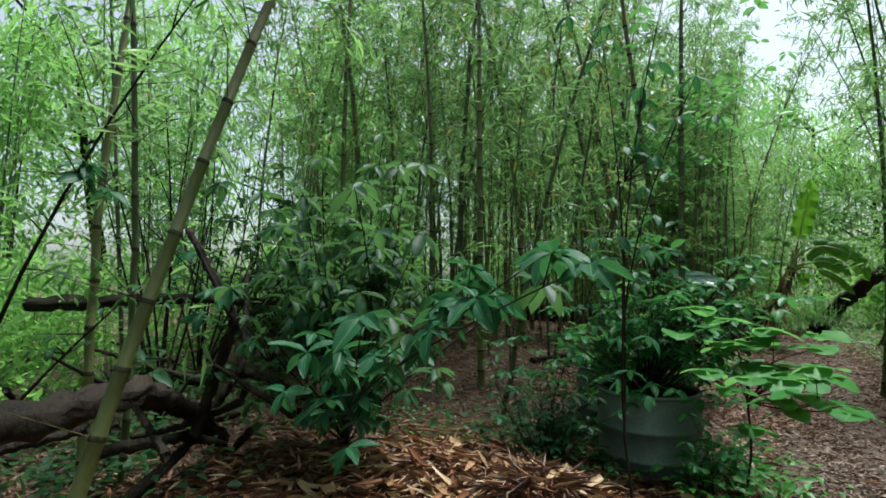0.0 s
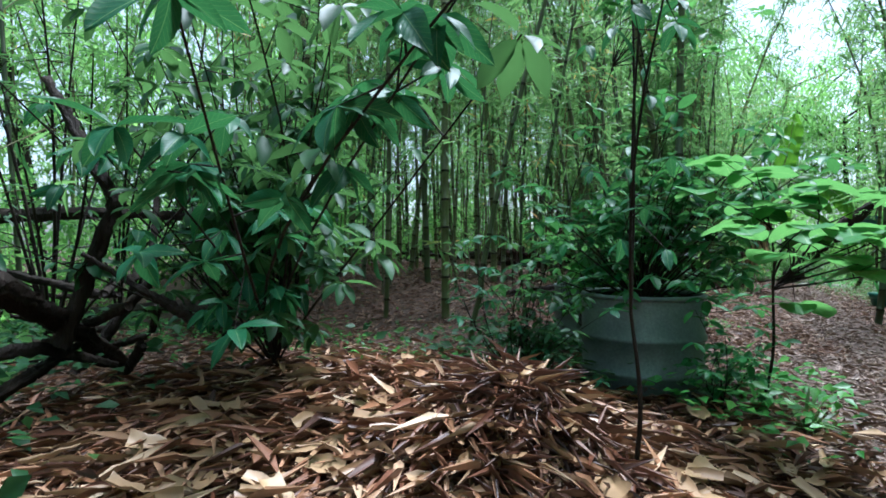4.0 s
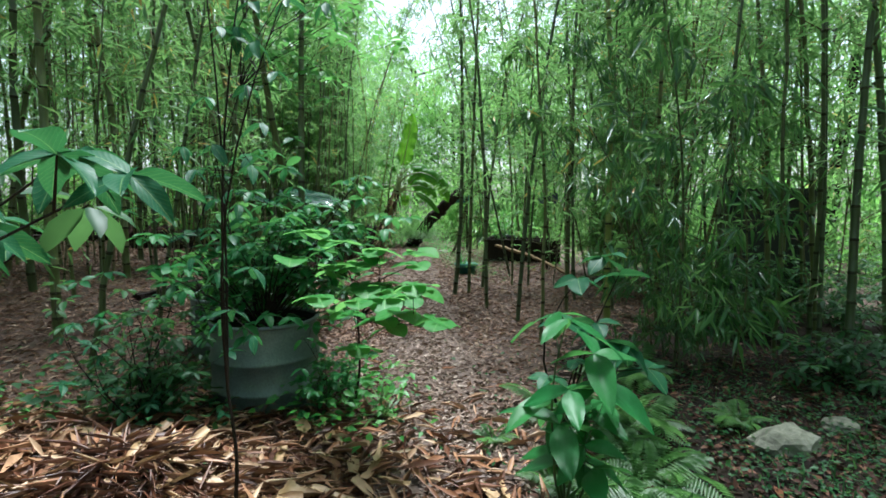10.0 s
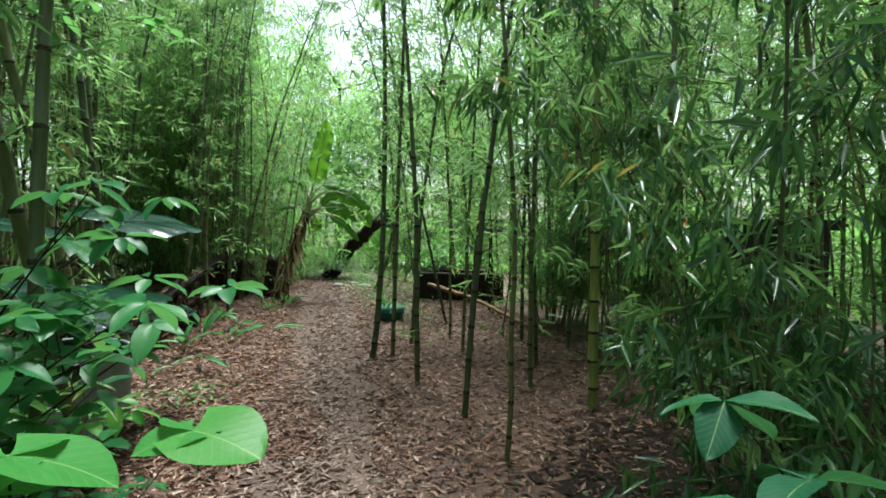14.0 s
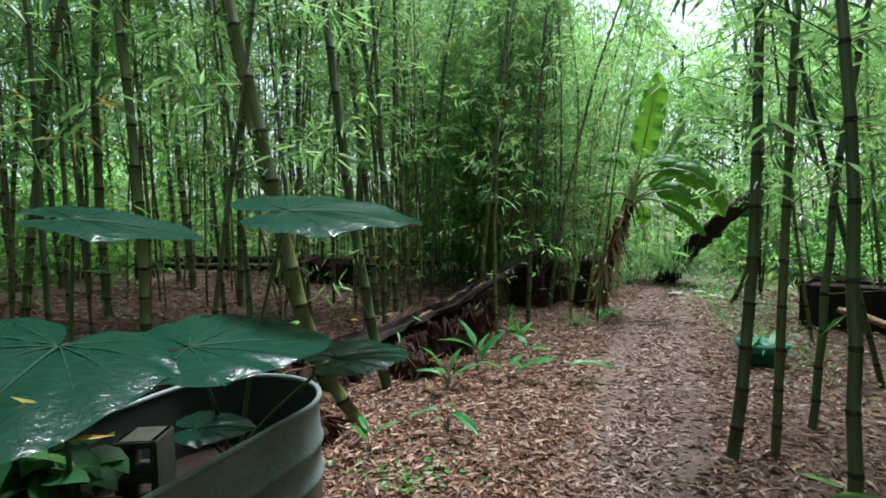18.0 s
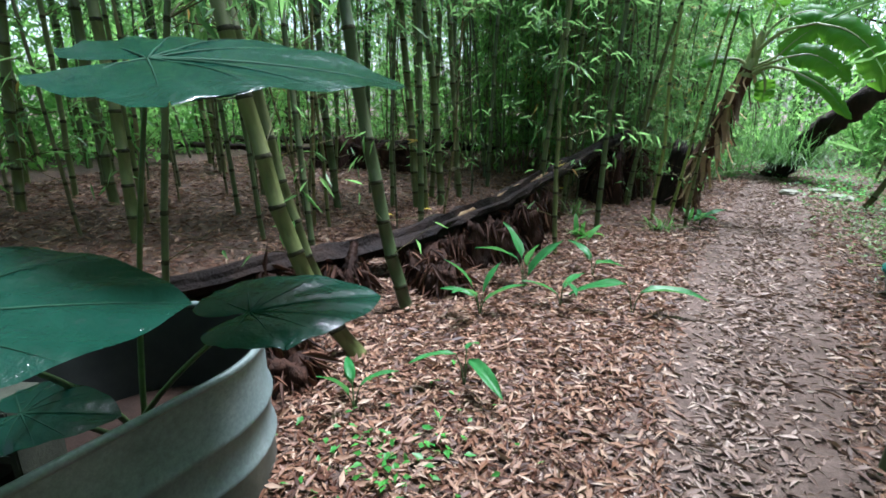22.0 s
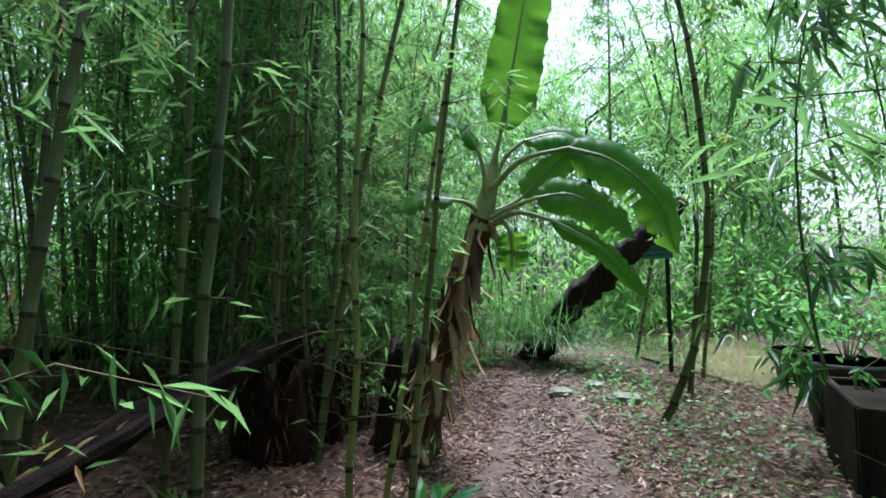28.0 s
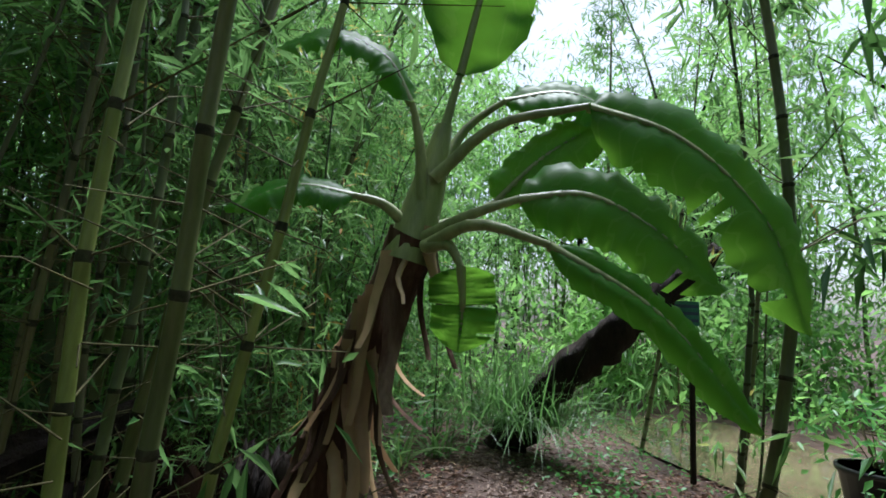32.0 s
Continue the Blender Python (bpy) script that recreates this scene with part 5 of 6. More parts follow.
def banana(root, stem, leaves, label):
    """stem: the line of the shaggy stem; leaves: petiole and blade lines, width, roll, tears."""
    b = thing("banana_plant", Matrix.Translation(root), label, "banana plant")
    o = np.array(root)
    ax = spline(stem, 22) - o
    s = np.linspace(0, 1, 22)
    r = np.random.default_rng(8)
    rad = (0.15 - 0.06 * s)[:, None] * (1 + 0.07 * r.normal(0, 1, (22, 16)))
    part("pseudostem", Geo().tube(ax, rad, 16).mesh("pseudostem", M["banana_sheath"]), None, b, "ragged brown dry sheaths")
    for n in range(120):
        t, a = r.uniform(0.06, 1.0), r.uniform(0, 6.28)
        k = 0.15 - 0.06 * t
        c = np.array([np.interp(t, s, ax[:, q]) for q in range(3)])
        p = c + np.array([math.cos(a) * k, math.sin(a) * k, 0])
        w, h = r.uniform(0.012, 0.055), r.uniform(0.12, 0.5)
        q, curl = [], r.uniform(0.2, 2.4)
        for i in range(7):
            e = i / 6
            out = 0.012 + 0.07 * e**2 * curl
            for u in (-1, 0, 1):
                x = u * w * (1 - 0.6 * e) + 0.012 * math.sin(e * 7 + n)
                q.append(p + np.array([math.cos(a) * (out - 0.015 * abs(u)) - math.sin(a) * x, math.sin(a) * (out - 0.015 * abs(u)) + math.cos(a) * x, -h * e + 0.04]))
        part("dry_sheath", fast_mesh("dry_sheath", np.array(q), np.array([(3 * i + j, 3 * i + j + 1, 3 * i + j + 4, 3 * i + j + 3) for i in range(6) for j in (0, 1)]), M["sheath" if n % 2 == 0 else "banana_sheath"], True), None, b)
    top = ax[-1]
    part("crown_stem", Geo().tube([top - (0.03, 0, 0.1), top + (0.04, 0, 0.18), top + (0.09, 0, 0.42)], [0.09, 0.065, 0.03], 12).mesh("crown_stem", M["banana_stem"]), None, b, "pale green leaf bases")
    for n, (line, width, roll, tears, fold) in enumerate(leaves):
        line = np.asarray(line, float) - o
        pet = spline(line[:3], 8)
        part("petiole", Geo().tube(pet, np.linspace(0.026, 0.012, 8), 8).mesh("petiole", M["banana_stem"]), None, b)
        me, rib = banana_blade(line[2:] if len(line) > 4 else line[1:], width, roll, n + 3, tears, fold)
        lf = part("leaf", me, None, b, "large green banana leaf with torn edges")
        part("midrib", rib, None, lf)
    return b


# leaf lines relative to the crown: petiole, then blade
BANANA_LEAVES = (
    (((0.06, 0.0, 0.22), (0.10, 0.0, 0.45), (0.14, 0.0, 0.62), (0.27, 0.0, 1.25), (0.40, 0.03, 1.95)), 0.42, 80, 1, 0.3),
    (((0.02, -0.05, 0.12), (0.0, -0.08, 0.34), (-0.03, -0.10, 0.46), (-0.13, -0.12, 0.62), (-0.30, -0.15, 0.68), (-0.50, -0.18, 0.60)), 0.24, 40, 2, 0.35),
    (((0.06, 0.05, 0.22), (0.20, 0.12, 0.48), (0.33, 0.12, 0.58), (0.58, 0.10, 0.62), (0.92, 0.08, 0.44)), 0.30, -48, 2, 0.3),
    (((0.06, -0.06, 0.20), (0.26, -0.12, 0.38), (0.58, -0.18, 0.45), (0.86, -0.20, 0.36), (1.16, -0.22, 0.08), (1.30, -0.22, -0.30)), 0.38, -66, 5, 0.25),
    (((0.04, -0.10, -0.02), (0.20, -0.22, 0.05), (0.34, -0.24, 0.10), (0.55, -0.26, 0.12), (0.76, -0.28, 0.02), (0.98, -0.28, -0.18)), 0.30, -66, 4, 0.25),
    (((0.04, -0.14, -0.06), (0.20, -0.30, 0.0), (0.42, -0.34, -0.06), (0.72, -0.38, -0.24), (1.02, -0.40, -0.58)), 0.16, -60, 3, 0.6),
    (((-0.02, -0.02, 0.02), (-0.12, -0.05, 0.10), (-0.22, -0.08, 0.12), (-0.40, -0.12, 0.14), (-0.64, -0.16, 0.04)), 0.22, 35, 2, 0.4),
    (((0.05, -0.16, -0.06), (0.12, -0.22, -0.06), (0.16, -0.24, -0.13), (0.17, -0.24, -0.24), (0.16, -0.24, -0.40)), 0.21, 80, 1, 0.2),
    (((0.05, 0.05, 0.03), (0.18, 0.06, 0.08), (0.30, 0.06, 0.15), (0.46, 0.06, 0.32), (0.72, 0.06, 0.50)), 0.24, -65, 2, 0.3),
)
CROWN = (0.50, 10.8, 1.82)
banana((-0.08, 11.15, 0.0), ((-0.08, 11.15, -0.05), (0.04, 11.08, 0.4), (0.20, 10.98, 1.0), (0.38, 10.88, 1.5), CROWN), [
    ([tuple(np.array(q) + CROWN) for q in line], width, roll, tears, fold) for line, width, roll, tears, fold in BANANA_LEAVES], "banana plant with shaggy brown stem and broad green leaves")
lone("dead_banana_stump", stump_mesh(0.12, 0.95, 77, "dark_bark", 0.2), pose(-0.26, 11.3, 0.0, 0, 9, 0), "dark rotten banana stump behind the banana plant", "stump")


# ---- leaning mossy trunk with grass skirt, sign, pond, pots ----
slant = thing("leaning_tree", Matrix(), "dark leaning tree trunk draped with dry grass", "tree")
part("trunk", log_mesh([(1.45, 15.2, -0.05), (1.75, 14.9, 0.45), (2.1, 14.5, 1.0), (2.5, 14.1, 1.45), (2.95, 13.9, 1.9), (3.3, 13.8, 2.25)], [0.19, 0.17, 0.15, 0.13, 0.10, 0.07], 31, "dark_bark"), None, slant)


def blade_tuft(n, spread, length, width, seed, mat, droop=1.0, rise=1.0):
    """Grass-like blades arching out of one point."""
    r = np.random.default_rng(seed)
    v, f = [], []
    for i in range(n):
        a, L, w = r.uniform(0, 6.28), length * r.uniform(0.5, 1.1), width * r.uniform(0.6, 1.2)
        lean = r.uniform(0.15, 1.0)
        s = np.linspace(0, 1, 6)
        rr, zz = L * (lean * s + 0.35 * droop * s**2 * lean), L * rise * (s * (1.1 - 0.5 * lean) - 0.55 * droop * lean * s**2.2)
        p0 = r.normal(0, spread, 2)
        c = np.stack([p0[0] + rr * np.cos(a), p0[1] + rr * np.sin(a), zz], -1)
        side = np.array([-np.sin(a), np.cos(a), 0.15])
        ww = w * np.sin(np.pi * (0.12 + 0.88 * s)) ** 0.8
        b = len(v)
        for q, k in zip(c, ww):
            v += [q - side * k / 2, q + side * k / 2]
        f += [(b + 2 * j, b + 2 * j + 1, b + 2 * j + 3, b + 2 * j + 2) for j in range(5)]
    return fast_mesh("blades", np.array(v), np.array(f), M[mat], True)


part("grass_skirt", blade_tuft(520, 0.32, 0.85, 0.016, 5, "fern_leaf", 1.3, 1.25), None, slant, "hanging dark green grass", "stuff").matrix_local = pose(1.6, 14.8, 0.3)
part("dry_grass", blade_tuft(120, 0.26, 0.9, 0.012, 6, "grass_leaf", 1.6, 1.2), None, slant, "dry straw-coloured grass", "stuff").matrix_local = pose(1.6, 14.75, 0.4)

sign = thing("bird_sign", pose(3.0, 14.05, 0.0, 0, 0, 8), "small teal painted sign board hanging on a post", "sign")
part("board", box_bm(0.5, 0.03, 0.24, 0.005, (0, 0, 1.62)), M["green_plastic"], sign)
for z in (1.69, 1.62, 1.55):
    part("stripe", box_bm(0.46, 0.006, 0.03, 0, (0, -0.019, z)), M["blue_plastic"], sign)
part("post", box_bm(0.045, 0.045, 1.75, 0.006, (0.2, 0.045, 0.85)), M["dark_bark"], sign)


def blob(r0, seed, squash=(1, 1, 1), rough=0.22, mat="stone", sub=3):
    bm = bmesh.new()
    bmesh.ops.create_icosphere(bm, subdivisions=sub, radius=r0)
    noise.seed_set(seed)
    for vv in bm.verts:
        k = 1 + rough * noise.noise(vv.co * 2.2 / r0 + Vector((seed, 0, 0))) + rough * 0.4 * noise.noise(vv.co * 6 / r0)
        vv.co = Vector((vv.co.x * squash[0] * k, vv.co.y * squash[1] * k, vv.co.z * squash[2] * k))
    me = bpy.data.meshes.new("rock")
    bm.to_mesh(me), bm.free()
    me.materials.append(M[mat])
    return me


pond = fast_mesh("pond", np.array([(5.35 + 2.1 * math.cos(a) * (1 + 0.12 * math.sin(3 * a)), 15.2 + 3.5 * math.sin(a) * (1 + 0.1 * math.cos(2 * a)), -0.035) for a in np.arange(40) * math.pi / 20] + [(5.35, 15.2, -0.035)]), np.array([(40, i, (i + 1) % 40) for i in range(40)]), M["water"])
lone("pond", pond, None, "still brown shallow pond beside the path", "pond", "", "structure")


def pot(x, y, r0, h, seed):
    p = thing("plant_pot", pose(x, y, gz(x, y)), "black plastic nursery pot with a small leafy plant", "pot", "nursery pots")
    g = Geo()
    g.tube([(0, 0, 0), (0, 0, 0.01), (0, 0, h * 0.88), (0, 0, h * 0.88), (0, 0, h), (0, 0, h), (0, 0, h * 0.85)], [r0 * 0.1, r0 * 0.78, r0 * 0.97, r0 * 1.05, r0 * 1.06, r0 * 0.98, r0 * 0.95], 20)
    part("shell", g.mesh("shell", M["black_plastic"]), None, p)
    a = np.arange(20) * math.pi / 10
    part("soil", fast_mesh("soil", np.vstack([np.stack([0.95 * r0 * np.cos(a), 0.95 * r0 * np.sin(a), 0 * a + h * 0.86], -1), [(0, 0, h * 0.9)]]), np.array([(20, i, (i + 1) % 20) for i in range(20)]), M["soil"]), None, p)
    r = np.random.default_rng(seed)
    n = 260
    c = r.normal(0, 1, (n, 3)) * (0.35, 0.35, 0.28) + (0, 0, h + 0.4)
    L = r.uniform(0.07, 0.15, n)
    v, f = leaf_cloud(c, r.normal(0, 1, (n, 3)) + (0, 0, 0.2), L, L * 0.4, (LEAF, LEAF_F), rng=r)
    part("foliage", fast_mesh("foliage", v, f, M["bright_leaf"]), None, p, "", "stuff")
    g = Geo()
    for i in range(7):
        g.tube([(0, 0, h * 0.86), r.normal(0, 0.12, 3) * (1, 1, 0) + (0, 0, h + 0.3), r.normal(0, 0.3, 3) * (1, 1, 0.3) + (0, 0, h + 0.55)], [0.007, 0.005, 0.002], 4)
    part("stem_spray", g.mesh("stem_spray", M["twig"]), None, p, "", "stuff")


pot(3.62, 11.55, 0.33, 0.60, 1), pot(4.5, 13.5, 0.30, 0.42, 2)


# ---- shrubs ----
def leaf_mesh(kind, seed, mat):
    """One unit-long blade along +y: creased at the midrib, arched, edges waved."""
    r = np.random.default_rng(seed)
    ts, us = 1 - (1 - np.linspace(0, 1, 9)) ** 1.5, np.linspace(-1, 1, 7)
    arch, cup, v = r.uniform(0.15, 0.4), r.uniform(0.0, 0.16), []
    for t in ts:
        if kind == "heart":
            half = 0.52 * (1 - t**4.5) ** 0.8 * (0.86 + 0.35 * math.sin(min(t * 2.2, 1) * math.pi / 2)) if t < 1 else 0
            y = t - 0.10 * 0
        else:
            half = 0.5 * (math.sin(math.pi * t**0.8) ** 0.75 if 0 < t < 1 else 0)
            y = t
        for u in us:
            yy = y - (0.16 * abs(u) ** 1.5 * (1 - t) if kind == "heart" else 0)
            v.append((half * u, yy, -arch * t * t + cup * half * abs(u) + 0.02 * math.sin(9 * t + 5 * u + seed) * abs(u)))
    n = len(us)
    f = [(i * n + j, i * n + j + 1, (i + 1) * n + j + 1, (i + 1) * n + j) for i in range(8) for j in range(n - 1)]
    return fast_mesh("leaf", np.array(v), np.array(f), M[mat], True)


BLADES = {(k, m): [leaf_mesh(k, 7 * i + 1, m) for i in range(5)] for k in ("oval", "heart") for m in ("shrub_blade", "bright_blade", "shoot_blade")}


def shrub(name, root, tips, leaf, wide, per, mat, label, category="shrub", kind="oval", stem=0.012, bark="dark_bark", seed=1, group="", droop=-0.15, dsd=0.3, single=300, nodes=3, start=0.45, wob=0.25, fork=None):
    """Stems from the root to each tip, with leaves in whorls at the ends and along the upper part. The first leaves are parts of
    their own, the rest is joined."""
    r = np.random.default_rng(seed)
    e = thing(name, Matrix.Translation(root), label, category, group)
    clouds, count = [], 0
    shape = (OVAL, OVAL_F) if kind == "oval" else (HEART, HEART_F)
    base = np.zeros(3)
    if fork:
        base = np.array(fork) - root
        part("trunk", Geo().tube(spline([(0, 0, -0.03), base * 0.5 + (0.03, -0.02, 0), base], 9), np.linspace(1.7, 1.1, 9) * stem, 7).mesh("trunk", M[bark]), None, e)
    for t in sorted(tips, key=lambda q: q[1]):
        d = np.array(t) - root - base
        s = np.linspace(0, 1, 8)
        bow = r.normal(0, 0.08, 3) * (1, 1, 0.3)
        ax = d * s[:, None] ** np.array([1.15, 1.15, 0.9]) + bow * np.sin(s * math.pi)[:, None] + base
        g = Geo().tube(ax, stem * (1.1 - 0.8 * s), 5)
        for q in [1.0] + list(r.uniform(start, 0.97, nodes)):
            p = np.array([np.interp(q, s, ax[:, k]) for k in range(3)])
            if q < 1:
                tw = p + unit(r.normal(0, 1, 3) + (0, 0, 0.4)) * r.uniform(0.08, 0.28)
                g.tube([p, tw], [stem * 0.4, stem * 0.2], 4)
                p = tw
            n = max(3, int(per * r.uniform(0.7, 1.2)))
            a = np.arange(n) * 6.283 / n + r.uniform(0, 6)
            al = unit(np.stack([np.cos(a), np.sin(a), r.normal(droop, dsd, n)], -1))
            L = leaf * r.uniform(0.65, 1.15, n)
            if count < single:
                for k in range(n):
                    side = unit(np.cross(al[k], np.array([0, 0, 1.0]) + r.normal(0, wob, 3)))
                    nor = np.cross(side, al[k])
                    w = L[k] * wide
                    m = Matrix(((side[0] * w, al[k][0] * L[k], nor[0] * L[k], p[0]), (side[1] * w, al[k][1] * L[k], nor[1] * L[k], p[1]), (side[2] * w, al[k][2] * L[k], nor[2] * L[k], p[2]), (0, 0, 0, 1)))
                    part("leaf", BLADES[kind, mat][int(r.integers(5))], None, e).matrix_local = m
                count += n
            else:
                clouds.append(leaf_cloud(p + al * 0.015, al, L, L * wide, shape, tilt=0.25, rng=r))
        part("stem", g.mesh("stem", M[bark]), None, e)
    if clouds:
        v, f = join(clouds)
        part("foliage", fast_mesh("foliage", v, f, M[mat.replace("blade", "leaf")], True), None, e, "", "stuff")
    return e


def around(c, spread, n, seed):
    r = np.random.default_rng(seed)
    return [tuple(np.array(c) + r.normal(0, 1, 3) * spread) for _ in range(n)]


shrub("rhododendron", (-3.9, 0.55, 0.12), around((-3.5, -0.1, 1.7), (0.6, 0.5, 0.42), 26, 2) + [(-1.85, -1.2, 1.45), (-1.6, -1.3, 1.62), (-1.43, -1.49, 1.56), (-2.18, -1.6, 1.39), (-2.56, -1.45, 1.22), (-1.75, -0.9, 1.5), (-2.4, -0.8, 1.75), (-2.6, -1.1, 1.95)], 0.155, 0.42, 7, "shrub_blade", "wet dark green rhododendron shrub with whorled leaves", seed=3, stem=0.009, nodes=8, start=0.3, droop=-0.4, dsd=0.45, wob=0.4)
shrub("rhododendron", (-5.3, 2.0, 0.1), around((-5.2, 1.9, 1.9), (0.9, 0.7, 0.5), 22, 4), 0.19, 0.36, 8, "shrub_blade", "wet dark green rhododendron shrub with whorled leaves", seed=5, single=0, nodes=7, start=0.25, stem=0.009)
shrub("rhododendron", (-7.2, 3.0, 0.1), around((-7.1, 2.9, 2.0), (1.0, 0.9, 0.6), 22, 24), 0.19, 0.36, 8, "shrub_blade", "wet dark green rhododendron shrub with whorled leaves", seed=25, single=0, nodes=7, start=0.25, stem=0.009)
for n, (x, y) in enumerate(((-6.2, 0.4), (-7.4, 1.8), (-5.4, -1.6))):
    shrub("understory_sapling", (x, y, 0.0), around((x + 0.2, y, 2.7), (0.8, 0.6, 0.6), 9, 80 + n), 0.12, 0.4, 4, "shrub_blade", "thin dark-stemmed sapling with sparse leaves", "sapling", seed=81 + n, single=0, nodes=6, start=0.35, stem=0.016)
shrub("leafy_shoots", (-1.6, 1.55, 0.50), around((-1.4, 1.4, 1.2), (0.5, 0.34, 0.27), 64, 6), 0.115, 0.5, 6, "shoot_blade", "dense green leafy shoots growing from the round planter", seed=7, stem=0.006, single=200)
shrub("understory_shrub", (-2.3, 1.05, 0.0), around((-2.25, 1.0, 0.6), (0.26, 0.2, 0.24), 24, 43), 0.085, 0.45, 6, "shrub_blade", "dark leafy vines growing beside the round planter", "shrub", seed=44, stem=0.005, single=120, nodes=5, start=0.15)
shrub("understory_shrub", (-1.15, 1.1, 0.0), around((-1.08, 1.0, 0.45), (0.14, 0.16, 0.18), 8, 45), 0.085, 0.5, 5, "shoot_blade", "low leafy shoots beside the round planter", "shrub", seed=46, stem=0.004, single=80, nodes=4, start=0.15)
shrub("redbud_sapling", (-0.95, 1.2, 0.0), [(-0.62, -0.27, 0.98), (-0.55, -0.02, 0.90), (-0.75, -0.1, 0.98), (-0.95, 0.0, 1.02), (-1.15, 0.15, 1.02), (-0.6, 0.25, 1.02), (-1.3, 0.4, 1.2), (-1.05, 0.5, 1.28), (-0.8, 0.6, 1.22), (-0.6, 0.45, 1.14)], 0.145, 0.98, 3, "bright_blade", "young sapling with flat heart-shaped bright green leaves", "sapling", "heart", 0.006, seed=9, droop=-0.05, dsd=0.1, nodes=2, start=0.55, wob=0.1, fork=(-0.92, 0.95, 0.72))
shrub("tall_sapling", (-1.52, -0.25, 0.08), [(-1.62, -0.2, 2.9), (-1.25, -0.3, 3.1), (-1.15, -0.6, 2.4)], 0.10, 0.42, 3, "shrub_blade", "slim upright sapling with sparse drooping dark leaves", "sapling", stem=0.006, bark="dark_bark", seed=10, droop=-0.6, nodes=11, start=0.05, fork=(-1.53, -0.22, 0.7))
shrub("tall_sapling", (-2.75, 2.5, 0.0), around((-0.75, 2.75, 3.3), (0.55, 0.5, 0.4), 16, 47), 0.13, 0.5, 5, "bright_blade", "thin-stemmed young tree with broad light green leaves", "sapling", stem=0.004, bark="dark_bark", seed=48, nodes=5, start=0.3, single=0, fork=(-1.9, 2.6, 2.55))
shrub("ginger_plant", (0.0, -0.4, 0.0), [(-0.06, -0.48, 1.0), (0.06, -0.5, 0.84), (-0.1, -0.42, 0.62), (0.14, -0.46, 0.6), (0.0, -0.55, 0.45)], 0.27, 0.4, 4, "shoot_blade", "glossy broad-leaved green plant beside the path", "plant", stem=0.008, bark="stalk", seed=11, nodes=2, start=0.5)
shrub("ginger_plant", (0.42, 0.45, 0.0), [(0.38, 0.32, 1.05), (0.7, 0.4, 1.05), (0.45, 0.2, 0.8), (0.62, 0.2, 0.66), (0.35, 0.25, 0.56)], 0.2, 0.6, 5, "shrub_blade", "glossy broad-leaved green plant beside the path", "plant", stem=0.01, seed=12, nodes=1, start=0.6)
shrub("understory_shrub", (-1.95, 2.35, 0.0), around((-1.95, 2.3, 0.8), (0.5, 0.3, 0.22), 24, 13), 0.13, 0.5, 6, "bright_blade", "low green leafy shrub by the tank", seed=14, stem=0.006, single=100)
shrub("tank_shrub", (-2.05, 3.2, 0.13), around((-2.06, 3.15, 0.57), (0.14, 0.38, 0.09), 24, 15), 0.17, 0.62, 6, "shrub_blade", "dense wet round-leaved plant in the stock tank", seed=16, stem=0.006, single=150)

shrub("tank_plant", (-1.95, 2.85, 0.13), [(-1.95, 2.95, 1.5), (-1.75, 2.75, 0.95), (-2.1, 3.1, 1.3), (-1.75, 2.8, 0.7), (-1.8, 2.7, 1.12), (-2.1, 3.05, 1.4), (-1.9, 2.75, 1.35), (-1.8, 2.95, 0.6)], 0.2, 0.5, 5, "bright_blade", "tall leafy plant with pointed oval leaves in the stock tank", "plant", stem=0.007, bark="stalk", seed=41, nodes=3, start=0.4)
for n, (x, y, h) in enumerate(((3.4, 2.4, 0.5), (4.2, 3.0, 0.6), (5.0, 2.6, 0.5), (5.4, 3.4, 0.6), (3.2, 3.3, 0.5), (4.6, 1.6, 0.45), (3.9, 4.2, 0.6), (6.2, 2.9, 0.6), (3.0, 0.8, 0.35), (5.6, 1.7, 0.5))):
    shrub("understory_shrub", (x, y, 0.0), around((x, y, h), (0.42, 0.36, 0.16), 16, 120 + n), 0.11, 0.4, 6, "shrub_blade", "low dark leafy growth on shaded soil", "shrub", seed=130 + n, stem=0.005, single=0, nodes=5, start=0.2, group="low growth")
for n in range(3):
    patch_at = ((1.5, -0.5), (2.4, -0.3), (1.9, 1.2))[n]
    lone("sedge", blade_tuft(220, 0.45, 0.17, 0.008, 90 + n, "shrub_leaf"), pose(*patch_at, gz(*patch_at)), "low dark sedge and debris on bare soil", "grass", "", "stuff")


# ---- ferns, strap plants, clover ----
def frond(L, seed):
    r = np.random.default_rng(seed)
    n = 22
    s = np.linspace(0.08, 1, n)
    ax = np.stack([0 * s, L * s * (1 - 0.15 * s), L * (0.55 * s - 0.65 * s**2)], -1)
    pos, al, ln = [], [], []
    for i, t in enumerate(s):
        for k in (-1, 1):
            pos.append(ax[i])
            al.append((k, 0.35, -0.15))
            ln.append(L * 0.26 * math.sin(math.pi * (0.12 + 0.85 * t)) ** 0.8 + 0.01)
    ln = np.array(ln)
    v, f = leaf_cloud(pos, al, ln, np.full(len(ln), L * 0.045), (LEAF, LEAF_F), tilt=0.15, rng=r)
    return fast_mesh("frond", v, f, M["fern_leaf"])


FRONDS = [frond(0.55, i) for i in range(4)]


def fern(x, y, n, size=1.0):
    e = thing("fern", pose(x, y, gz(x, y)), "green sword fern with arching fronds", "fern", "ferns by the path")
    r = random.Random(int(x * 100 + y * 37))
    for i in range(n):
        p = part("frond", FRONDS[i % 4], None, e)
        p.matrix_local = pose(0, 0, 0, r.uniform(5, 35), 0, 360 * i / n + r.uniform(-20, 20)) @ Matrix.Scale(size * r.uniform(0.7, 1.15), 4)


